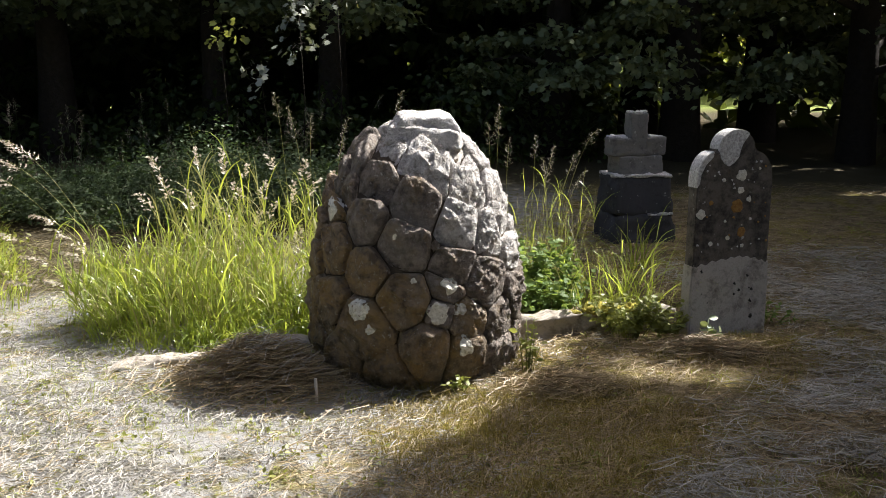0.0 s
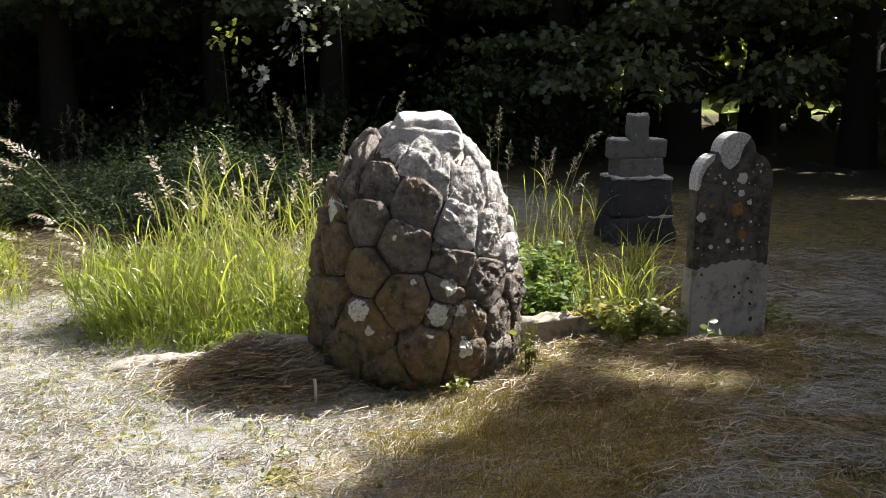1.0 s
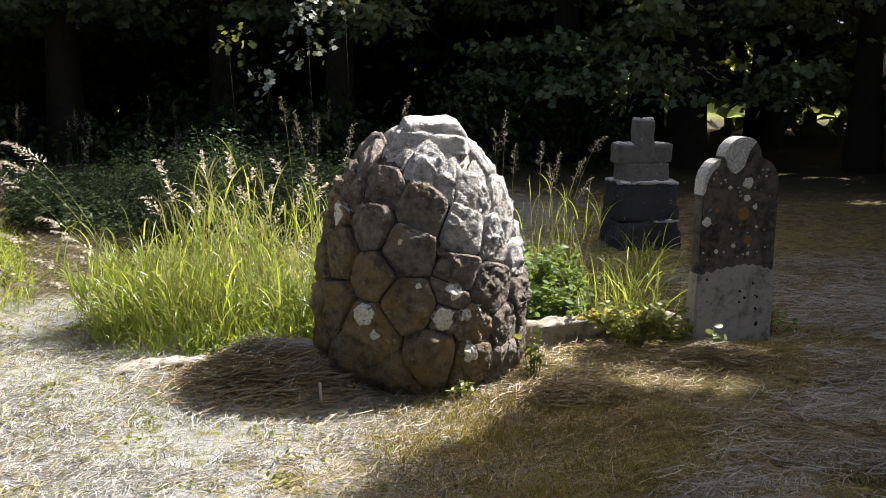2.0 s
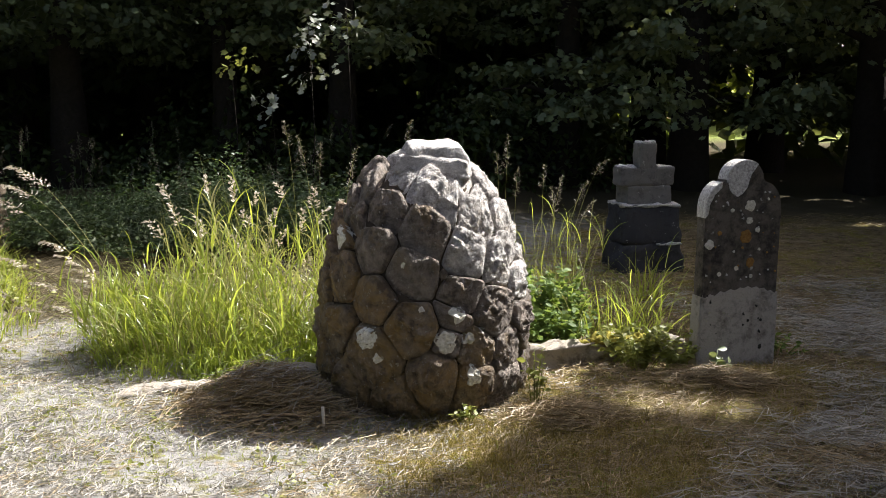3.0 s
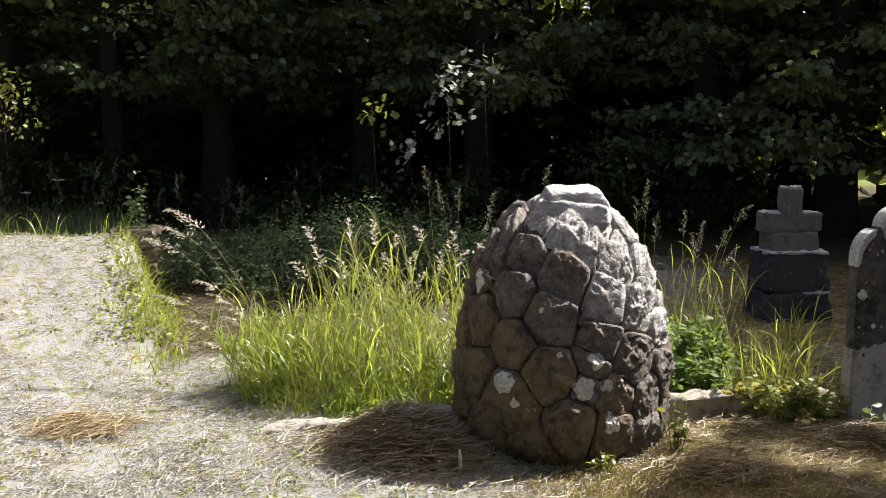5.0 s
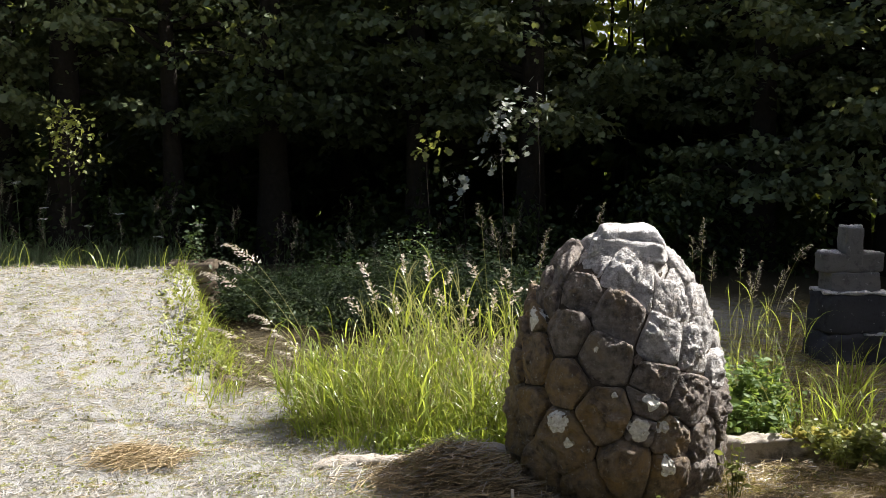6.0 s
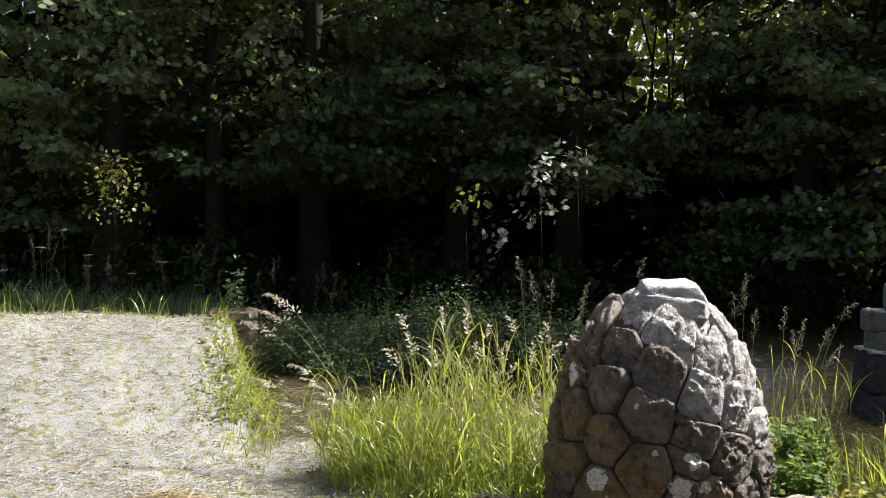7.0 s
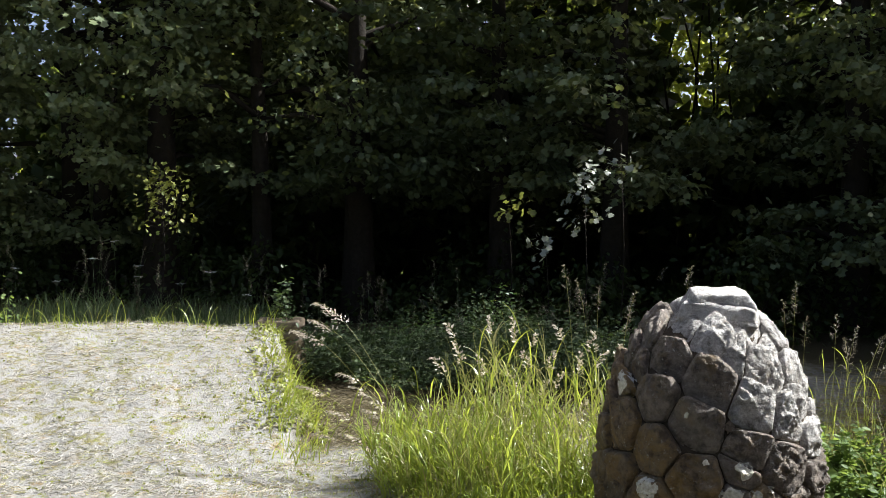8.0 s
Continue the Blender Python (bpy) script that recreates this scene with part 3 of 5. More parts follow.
def make_cross():
    at = pose(1.57, 7.72, 0, 0, 0, 14)
    cross = thing("stone_cross", "small dark stone cross on a stepped pedestal", "grave cross", at=at)
    part("plinth", worn_box((0.56, 0.46, 0.36), (0, 0, 0.05), 0.04, 0.045, 6, 5, 0.93, 1), CROSS_DARK, cross)
    part("pedestal", worn_box((0.51, 0.40, 0.31), (0, 0, 0.375), 0.03, 0.022, 6, 6, 0.9, 2), CROSS_DARK, cross)
    part("cross_foot", worn_box((0.40, 0.22, 0.17), (0, 0, 0.60), 0.012, 0.014, 6, 7, 0.97, 3), CROSS_GREY, cross)
    part("crossbar", worn_box((0.47, 0.18, 0.145), (-0.01, 0, 0.757), 0.012, 0.014, 6, 7, 1.0, 4), CROSS_GREY, cross)
    part("cross_head", worn_box((0.145, 0.14, 0.34), (-0.015, -0.024, 0.858), 0.014, 0.012, 6, 8, 0.98, 5), CROSS_GREY, cross)
    # light on the ledges put into the colour: thin near-white slabs
    for k, (sx, sy, x, y, z) in enumerate([(0.47, 0.37, 0.0, 0.0, 0.532), (0.12, 0.12, -0.015, -0.02, 1.03), (0.13, 0.15, -0.165, 0, 0.832), (0.12, 0.15, 0.15, 0, 0.832), (0.22, 0.05, 0.14, -0.21, 0.226)]):
        part("pale_layer", worn_box((sx, sy, 0.022), (x, y, z), 0.006, 0.016, 8, 16, 1.0, 9 + k), KERB_PALE, cross, "near-white layer on a ledge, for the light falling on it")


CROSS_GREY = monument("grey_cross_stone", (0.17, 0.162, 0.15), (0.07, 0.068, 0.064), 0.52, (0.1, 0.095, 0.08))
make_cross()


def make_kerb(x0, y0, x1, y1, top0, top1, seed, label):
    a, b = Vector((x0, y0, 0)), Vector((x1, y1, 0))
    d = b - a
    bm = worn_box((d.length, 0.13, 0.22), (0, 0, 0), 0.014, 0.034, 9, 11, 0.9, seed)
    for v in bm.verts:
        k = v.co.x / d.length + 0.5
        v.co.z += top0 + (top1 - top0) * k - 0.11
    me = bpy.data.meshes.new("kerb_stone")
    bm.to_mesh(me)
    bm.free()
    me.materials.append(KERB_STONE)
    ob = tagged(new("kerb_stone", me), label, "kerb stone", "grave kerb stones")
    ob.matrix_basis = Matrix.Translation((a + b) / 2) @ Matrix.Rotation(math.atan2(d.y, d.x), 4, "Z")


make_kerb(-1.66, 4.31, -0.98, 4.47, 0.02, 0.09, 1, "weathered grave kerb stone sinking into the mown hay")
make_kerb(-0.96, 4.475, -0.45, 4.62, 0.10, 0.115, 2, "short grave kerb stone running under the cairn")
make_kerb(0.30, 4.88, 0.95, 5.06, 0.10, 0.13, 3, "mossy grave kerb stone beside the cairn")
make_kerb(0.97, 5.07, 1.3, 5.16, 0.12, 0.10, 4, "mossy kerb stone overgrown with weeds")


def make_moss():
    for k, (x, y, z, r) in enumerate(((0.84, 5.0, 0.125, 0.07), (0.93, 5.03, 0.125, 0.05), (0.72, 4.97, 0.11, 0.035), (1.05, 5.06, 0.11, 0.06))):
        bm = bmesh.new()
        bmesh.ops.create_icosphere(bm, subdivisions=4, radius=1)
        for v in bm.verts:
            v.co = Vector((v.co.x * r * 1.3, v.co.y * r * 0.9, max(v.co.z, -0.3) * r * 0.5))
        rough_up(bm, r * 0.35, 45, k)
        me = bpy.data.meshes.new("moss_cushion")
        bm.to_mesh(me)
        bm.free()
        me.materials.append(MOSS)
        ob = tagged(new("moss_cushion", me), "golden-green moss cushion growing on the kerb", "moss", "moss cushions")
        ob.matrix_basis = pose(x, y, z, 0, 0, 15)


MOSS = lichen("golden_moss", (0.13, 0.12, 0.02), (0.34, 0.29, 0.06))
make_moss()


def make_wall_end():
    """Stacked stones that end the raised lawn."""
    wall = thing("retaining_wall_end", "short stack of weathered stones ending the raised lawn", "retaining wall", at=pose(-4.05, 8.05, 0.0, 0, 0, 14))
    rng = random.Random(4)
    z = -0.05
    for k, (w, h) in enumerate([(0.40, 0.2), (0.44, 0.15), (0.36, 0.12), (0.38, 0.09), (0.42, 0.1)]):
        bm = worn_box((w, 0.36, h - 0.012), (rng.uniform(-0.03, 0.03), 0, z + h / 2), 0.02, 0.02, 5, 8, 0.97, 20 + k)
        part("stone", bm, WALL_STONE, wall)
        z += h


make_wall_end()


# ---- trees ----
def crown_leaves(clumps, per, size, rng, flat=0.26):
    """Leaves gathered in drooping sprays about the clumps (x, y, z, radius)."""
    c = np.repeat(clumps, per, axis=0)
    n = len(c)
    d = rng.normal(0, 1, (n, 3)) * np.array((0.55, 0.55, 0.55 * flat))
    p = c[:, :3] + d * c[:, 3:4]
    p[:, 2] -= 0.25 * np.linalg.norm(d[:, :2], axis=1) * c[:, 3]
    way = np.stack([d[:, 0] + rng.normal(0, 0.4, n), d[:, 1] + rng.normal(0, 0.4, n), rng.normal(-0.45, 0.4, n)], axis=1)
    return p, way, size * rng.uniform(0.6, 1.25, n)


def make_tree(x, y, height, radius, low, rng, clumps, per, size, shape, material, label, every=8, keep=None, trim=None):
    tree = thing("tree", label, "tree", "trees of the wood edge", Matrix.Translation((x, y, float(ground_z(x, y)))))
    lean = rng.normal(0, 0.25, 2)
    pts = [(lean[0] * k * k, lean[1] * k * k, -0.1 + height * 0.9 * k) for k in np.linspace(0, 1, 7)]
    r0 = height * 0.02 * rng.uniform(0.8, 1.2)
    part("trunk", tube(pts, [r0 * (1.25 - 1.15 * k) if k else r0 * 1.5 for k in np.linspace(0, 1, 7)], 9), BARK, tree)
    cl = []
    while len(cl) < clumps:
        u = rng.uniform(0, 1)
        z = low + (height - low) * u ** 1.1
        wide = radius * math.sin(math.pi * min(1, 0.18 + 0.82 * (z - low) / (height - low))) ** 0.6
        a, q = rng.uniform(0, 2 * math.pi), wide * math.sqrt(rng.uniform(0.15, 1))
        c = (q * math.cos(a), q * math.sin(a), z - 0.12 * q, rng.uniform(0.45, 0.85) * radius * 0.3)
        if keep is None or keep(x + c[0], y + c[1], c[2]):
            cl.append(c)
            if len(cl) % every == 0:
                k = max(0.12, min(0.95, (z - 0.25 * q) / (height * 0.9)))
                s = Vector((lean[0] * k * k, lean[1] * k * k, height * 0.9 * k))
                e = Vector(c[:3])
                part("limb", tube([s, s.lerp(e, 0.5) + Vector((0, 0, 0.12 * q)), e], [r0 * 0.34, r0 * 0.2, r0 * 0.06], 5), BARK, tree)
    p, way, s = crown_leaves(np.array(cl), per, size, rng)
    if trim:
        ok = ~trim(p[:, 0] + x, p[:, 1] + y, p[:, 2])
        p, way, s = p[ok], way[ok], s[ok]
    part_mesh("crown", leaves("crown", p, way, s, material, shape, rng), tree, "dense drooping dark green foliage")
    return tree


# spots to be sunlit, with corridors cut through the crowns towards them: target, radius
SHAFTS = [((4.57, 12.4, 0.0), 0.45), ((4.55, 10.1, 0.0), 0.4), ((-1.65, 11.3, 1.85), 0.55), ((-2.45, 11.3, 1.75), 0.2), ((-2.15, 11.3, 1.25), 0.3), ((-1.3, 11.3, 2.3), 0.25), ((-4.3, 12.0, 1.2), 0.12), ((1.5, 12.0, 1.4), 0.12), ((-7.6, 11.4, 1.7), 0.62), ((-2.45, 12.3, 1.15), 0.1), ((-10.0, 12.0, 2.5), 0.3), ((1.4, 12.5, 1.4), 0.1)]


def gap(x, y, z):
    """Places kept free of clumps: windows by bearing from the camera, and corridors that let the sun in."""
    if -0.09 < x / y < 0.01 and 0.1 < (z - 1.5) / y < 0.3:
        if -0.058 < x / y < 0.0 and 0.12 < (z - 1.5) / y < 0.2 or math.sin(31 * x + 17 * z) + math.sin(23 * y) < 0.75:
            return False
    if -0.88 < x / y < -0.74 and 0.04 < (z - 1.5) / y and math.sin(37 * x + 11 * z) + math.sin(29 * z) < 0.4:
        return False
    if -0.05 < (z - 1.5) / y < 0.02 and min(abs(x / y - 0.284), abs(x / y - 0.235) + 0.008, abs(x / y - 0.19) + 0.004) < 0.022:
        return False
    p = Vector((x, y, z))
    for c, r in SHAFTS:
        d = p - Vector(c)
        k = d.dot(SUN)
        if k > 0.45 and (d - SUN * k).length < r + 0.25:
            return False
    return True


def make_wood():
    rng = np.random.default_rng(5)
    syc, oval, dia = (SYCAMORE, SYCAMORE_F), (OVAL, OVAL_F), (DIAMOND, DIAMOND_F)
    front = [(-13.0, 12.2), (-10.4, 13.0), (-8.0, 12.4), (-5.6, 13.4), (-3.4, 13.8), (-1.6, 13.6), (1.6, 14.0), (3.6, 13.6), (5.6, 13.2), (7.8, 12.6), (10.2, 11.6)]
    for x, y in front:
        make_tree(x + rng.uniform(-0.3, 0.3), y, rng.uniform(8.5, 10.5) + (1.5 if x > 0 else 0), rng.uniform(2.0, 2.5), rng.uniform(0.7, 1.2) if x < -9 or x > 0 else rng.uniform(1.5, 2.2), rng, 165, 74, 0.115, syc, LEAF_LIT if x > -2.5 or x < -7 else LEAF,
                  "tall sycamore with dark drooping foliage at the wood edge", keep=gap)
    for x in np.arange(-17, 17, 2.3):
        if -1.8 < x < 1.0 or -15.5 < x < -11:
            continue
        make_tree(x + rng.uniform(-0.6, 0.6), rng.uniform(16.2, 18.2), rng.uniform(10, 13), rng.uniform(2.2, 2.8), rng.uniform(1.0, 1.8), rng, 130, 44, 0.26, dia, LEAF_SHADED,
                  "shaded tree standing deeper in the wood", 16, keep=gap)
    for x, y in ((-9.4, 12.7), (-6.8, 13.0), (-12.0, 12.2)):
        make_tree(x, y, 8.8, 2.8, 2.9, rng, 150, 74, 0.11, syc, LEAF_LIT, "sycamore with overhanging boughs at the wood edge, coloured lighter as if lit", 14, keep=gap)
    for x in (-0.95, -0.72, -0.5, -0.3, -0.12, 0.1):
        tree = thing("sapling", "slender bare-stemmed young tree inside the wood", "tree", "slender saplings", Matrix.Translation((x, 19.3 + rng.uniform(-0.6, 0.6), 0)))
        w = rng.normal(0, 0.12, 6)
        part("trunk", tube([(w[k] * k * 0.3, 0, -0.1 + 1.5 * k) for k in range(6)], [0.034 - 0.004 * k for k in range(6)], 7), BARK, tree)
        c = np.array([(rng.normal(0, 0.4), rng.normal(0, 0.4), rng.uniform(6.6, 8.5), 0.7) for _ in range(12)])
        p, way, sz = crown_leaves(c, 30, 0.16, rng)
        part_mesh("crown", leaves("crown", p, way, sz, LEAF_SHADED, oval, rng), tree)


def make_shrub(x, y, r, h, rng, material, size, label, per=46, count=None, shape=None):
    ob = thing("shrub", label, "shrub", "undergrowth of the wood", Matrix.Translation((x, y, float(ground_z(x, y)))))
    count = count or int(18 * r * h)
    a, q = rng.uniform(0, 2 * np.pi, count), np.sqrt(rng.uniform(0, 1, count)) * r
    z = rng.uniform(0.1, 1, count) * h * (1 - 0.6 * (q / r) ** 2)
    c = np.stack([q * np.cos(a), q * np.sin(a), z, np.full(count, 0.42)], axis=1)
    for k in range(0, min(count, 12), 2):
        e = Vector(c[k, :3])
        part("stem", tube([(0.04 * k - 0.2, 0, -0.05), e * 0.55, e], [0.018, 0.012, 0.004], 5), BARK, ob)
    p, way, sz = crown_leaves(c, per, size, rng, 0.7)
    part_mesh("foliage", leaves("foliage", p, way, sz, material, shape or (OVAL, OVAL_F), rng), ob)


def make_undergrowth():
    rng = np.random.default_rng(15)
    for x in np.arange(-13.5, 9.5, 1.15):
        if 2.2 < x < 7.2:
            continue
        y = 13.4 + rng.uniform(-0.5, 0.9) - 0.012 * x * x
        make_shrub(x + rng.uniform(-0.3, 0.3), y, rng.uniform(0.7, 1.1), rng.uniform(0.8, 1.7), rng, LEAF_SHADED, 0.11, "leafy undergrowth shrub below the wood edge, darkened as in shade")


def make_sapling(x, y, z, rise, wide, count, rng, material, size, name, label):
    """A young tree in front of the wood, whose few leaves are coloured as if the sun caught them."""
    tree = thing(name, label, "tree", "young trees before the wood", Matrix.Translation((x, y, float(ground_z(x, y)))))
    part("trunk", tube([(0, 0, -0.05), (0.05, 0.02, z * 0.5), (0.0, 0, z + rise)], [0.009, 0.006, 0.003], 6), BARK, tree)
    place = []
    for k in range(count // 6):
        e = Vector((rng.normal(0, wide), rng.normal(0, 0.12), z + rng.uniform(-1, 1) * rise))
        part("twig", tube([(0.0, 0, e.z - 0.25 * abs(e.x)), e * 0.5 + Vector((0, 0, e.z * 0.5)), e], [0.005, 0.004, 0.002], 4), BARK, tree)
        place += [(e.x + rng.normal(0, 0.10), e.y + rng.normal(0, 0.08), e.z + rng.normal(0, 0.09)) for _ in range(6)]
    place = np.array(place)
    ways = rng.normal(0, 0.5, place.shape) + np.array((-0.2, -0.5, -0.5))
    part_mesh("foliage", leaves("foliage", place, ways, rng.uniform(0.6, 1.1, len(place)) * size, material, (SYCAMORE, SYCAMORE_F), rng), tree, "bright scattered leaves")


make_wood()
make_undergrowth()
sapling_rng = np.random.default_rng(73)
# stems added to hang sunlit sprays on; the glints are in the leaf colour
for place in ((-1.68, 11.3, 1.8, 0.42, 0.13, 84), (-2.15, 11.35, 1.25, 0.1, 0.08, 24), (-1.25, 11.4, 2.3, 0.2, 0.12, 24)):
    make_sapling(*place, sapling_rng, LEAF_GLINT, 0.1, "young_sycamore", "young sycamore with a few sunlit leaves before the dark wood")
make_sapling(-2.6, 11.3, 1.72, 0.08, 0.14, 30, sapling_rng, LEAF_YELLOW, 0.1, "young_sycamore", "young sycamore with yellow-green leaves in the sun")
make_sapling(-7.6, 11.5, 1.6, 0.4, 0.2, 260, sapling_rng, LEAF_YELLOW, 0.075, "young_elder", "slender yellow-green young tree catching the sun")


def lit_ground(x, y, z):
    """Whether the sunbeam through a point reaches ground set to be sunny: inside a set edge or an ellipse."""
    k = z / SUN.z
    gx, gy = x - SUN.x * k, y - SUN.y * k
    edge = np.interp(gy, [-2, 3.0, 3.7, 4.0, 4.6, 4.75, 4.88, 5.05, 5.3, 6.2, 12.0], [-3.2, -0.34, 0.2, 0.32, 0.38, 0.85, 1.42, 1.42, 0.95, 0.3, 0.0])
    edge = edge + 0.06 * np.sin(5.1 * gy) + 0.05 * np.sin(13 * gy + 4 * gx)
    lit = gx < edge
    for hx, hy, ha, hb in ((1.08, 4.16, 0.26, 0.10), (0.55, 4.55, 0.25, 0.10), (1.42, 4.66, 0.3, 0.05), (4.6, 12.4, 0.5, 0.3), (4.6, 10.1, 0.5, 0.2), (2.3, 4.3, 0.12, 0.04), (0.34, 4.02, 0.1, 0.03), (1.12, 7.33, 0.22, 0.01), (1.12, 4.92, 0.3, 0.14), (1.4, 4.74, 0.16, 0.06), (2.2, 6.6, 0.2, 0.05)):
        wob = 0.25 * np.sin(23 * gx + 9 * gy)
        lit = lit | (((gx - hx) / (ha + 0.1)) ** 2 + ((gy - hy) / (hb + 0.09)) ** 2 < 1 + wob)
    return lit


def make_shade_trees():
    """Broad trees out of view on the sunny side, with crowns trimmed to shade the near ground and the monuments."""
    rng = np.random.default_rng(8)
    # crowns cut back wherever the set ground has to stay sunny
    for x, y, h in ((8.4, 4.6, 9.5), (7.7, 6.9, 9.8), (8.4, 10.8, 10.0), (11.0, 12.0, 10.5), (6.4, 2.6, 9.0)):
        make_tree(x, y, h, 3.4, 4.6, rng, 420, 50, 0.24, (DIAMOND, DIAMOND_F), LEAF, "broad tree on the sunny side shading the graves", 14, keep=lambda *p: not lit_ground(*p), trim=lit_ground)


make_shade_trees()


def make_far_woods():
    rng = np.random.default_rng(21)
    n = 33000
    x = rng.uniform(-34, 34, n)
    y = 21 + 1.2 * np.sin(x * 0.7) + rng.normal(0, 0.9, n)
    z = rng.uniform(0, 1, n) ** 0.9 * (11 + 2 * np.sin(x * 0.9) + 1.2 * np.sin(x * 2.3))
    # windows cut by bearing from the camera, so the bright far side shows
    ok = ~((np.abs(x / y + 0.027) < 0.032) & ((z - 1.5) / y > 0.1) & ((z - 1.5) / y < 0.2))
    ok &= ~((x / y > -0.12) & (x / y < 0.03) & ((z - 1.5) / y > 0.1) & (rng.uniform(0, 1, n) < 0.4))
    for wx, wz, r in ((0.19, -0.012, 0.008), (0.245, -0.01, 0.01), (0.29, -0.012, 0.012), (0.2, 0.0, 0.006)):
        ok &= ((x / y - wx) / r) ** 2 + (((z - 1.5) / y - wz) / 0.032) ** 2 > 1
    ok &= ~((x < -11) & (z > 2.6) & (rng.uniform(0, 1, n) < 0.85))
    p = np.stack([x, y, z], axis=1)[ok]
    low = 16000
    x = rng.uniform(-17, 9, low)
    under = np.stack([x, 20.4 + rng.normal(0, 0.7, low), 5.2 * rng.uniform(0, 1, low)], axis=1)
    # the same windows stay clear of the low leaves
    view_gap = (x / under[:, 1] > 0.17) | ((x / under[:, 1] > -0.06) & (x / under[:, 1] < 0.01) & (under[:, 2] > 3.6))
    p = np.concatenate([p, under[~view_gap]])
    way = rng.normal(0, 1, p.shape) + np.array((0, -0.3, -0.5))
    me = leaves("far_wood", p, way, rng.uniform(0.35, 0.7, len(p)), LEAF_SHADED, (DIAMOND, DIAMOND_F), rng)
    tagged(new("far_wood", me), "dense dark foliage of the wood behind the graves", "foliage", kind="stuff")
    # leaf belt out of view, added to cut the skylight on front faces
    n = 14000
    a = rng.uniform(radians(160), radians(340), n)
    r = 13 + rng.normal(0, 0.9, n) + 1.5 * np.sin(5 * a)
    p = np.stack([r * np.cos(a), 3 + r * np.sin(a), rng.uniform(0, 1, n) * (7 + 1.5 * np.sin(9 * a))], axis=1)
    me = leaves("skylight_belt", p, rng.normal(0, 1, p.shape), rng.uniform(0.45, 0.85, len(p)), LEAF_SHADED, (DIAMOND, DIAMOND_F), rng)
    tagged(new("skylight_belt", me), "unseen belt of leaves behind the viewpoint, added to hold back skylight", "foliage", kind="stuff")
    n = 36000
    x = rng.uniform(-7, 15, n)
    p = np.stack([x, 36 + rng.normal(0, 1.2, n), rng.uniform(0, 1, n) * (15 + 1.5 * np.sin(x))], axis=1)
    me = leaves("far_hedge", p, rng.normal(0, 1, p.shape), rng.uniform(0.26, 0.44, n), LEAF_FIELD, (OVAL, OVAL_F), rng)
    tagged(new("far_hedge", me), "sunlit yellow-green trees beyond the wood", "foliage", kind="stuff")
    n = 9000
    x = rng.uniform(15, 63, n)
    x = np.where(x > 40, x - 70, x)
    p = np.stack([x, 36 + rng.normal(0, 1.2, n), rng.uniform(0, 1, n) * (15 + 1.5 * np.sin(x))], axis=1)
    p[:, 2] *= np.where(x < -20, 0.3, 1.0)
    me = leaves("far_hedge", p, rng.normal(0, 1, p.shape), rng.uniform(0.6, 1.0, n), LEAF_FIELD, (DIAMOND, DIAMOND_F), rng)
    tagged(new("far_hedge", me), "sunlit yellow-green trees beyond the wood", "foliage", kind="stuff")


make_far_woods()


# ---- grasses ----
def lattice(x, y, size, seed):
    """Smooth random values between 0 and 1 over the plan, with lumps of a given size."""
    u, w = np.asarray(x) / size + 1000.0, np.asarray(y) / size + 1000.0
    i, j = np.floor(u).astype(int), np.floor(w).astype(int)
    a, b = smooth(0, 1, u - i), smooth(0, 1, w - j)

    def at(p, q):
        v = np.sin(p * 12.9898 + q * 78.233 + seed * 37.719) * 43758.5453
        return v - np.floor(v)
    return (at(i, j) * (1 - a) + at(i + 1, j) * a) * (1 - b) + (at(i, j + 1) * (1 - a) + at(i + 1, j + 1) * a) * b


def stuff(name, me, label, category):
    return tagged(new(name, me), label, category, kind="stuff")


def roots_in(rng, n, centre, rx, ry, turn=0.0, z=None):
    a, q = rng.uniform(0, 2 * np.pi, n), np.sqrt(rng.uniform(0, 1, n))
    u, w = rx * q * np.cos(a), ry * q * np.sin(a)
    x, y = centre[0] + u * math.cos(turn) - w * math.sin(turn), centre[1] + u * math.sin(turn) + w * math.cos(turn)
    return np.stack([x, y, ground_z(x, y) - 0.01], axis=1)


def tufted(rng, n, tufts, centre, rx, ry, turn, spread_m, lean_mean, lean_var, own=0.38):
    """Roots gathered in tufts, with the lean of each blade."""
    t = roots_in(rng, tufts, centre, rx, ry, turn)
    tl = rng.normal(0, 1, (tufts, 2)) * lean_var + np.array(lean_mean)
    i = rng.integers(0, tufts, n)
    off = rng.normal(0, spread_m, (n, 2))
    x, y = t[i, 0] + off[:, 0], t[i, 1] + off[:, 1]
    lean = tl[i] + off / spread_m * 0.16 + rng.normal(0, own, (n, 2))
    return np.stack([x, y, ground_z(x, y) - 0.01], axis=1), lean


def stature(r):
    """How tall the clump by the kerb stands: low at its outer end, highest in the middle, in uneven bunches."""
    rise = np.interp(r[:, 0], (-2.1, -1.75, -1.5, -1.2, -0.8, -0.4, 0.0), (0.55, 0.68, 0.84, 1.0, 1.02, 0.9, 1.0)) * np.interp(r[:, 1], (4.6, 4.85, 5.2), (0.35, 0.7, 1.0))
    return rise * (0.72 + 0.5 * lattice(r[:, 0], r[:, 1], 0.16, 9))


def grass_patch(rng, n, tufts, centre, rx, ry, turn, lo, hi, lean_mean, label, material=None, curl=0.9, wide=(0.005, 0.012), spread_m=0.06, lean_var=0.28):
    r, lean = tufted(rng, n, tufts, centre, rx, ry, turn, spread_m, lean_mean, lean_var)
    h = (lo + (hi - lo) * rng.beta(2.0, 2.2, n)) * stature(r)
    stuff("tall_grass", blades("tall_grass", r, lean, h, rng.uniform(*wide, n), material or GRASS, rng, curl, 7), label, "grass")


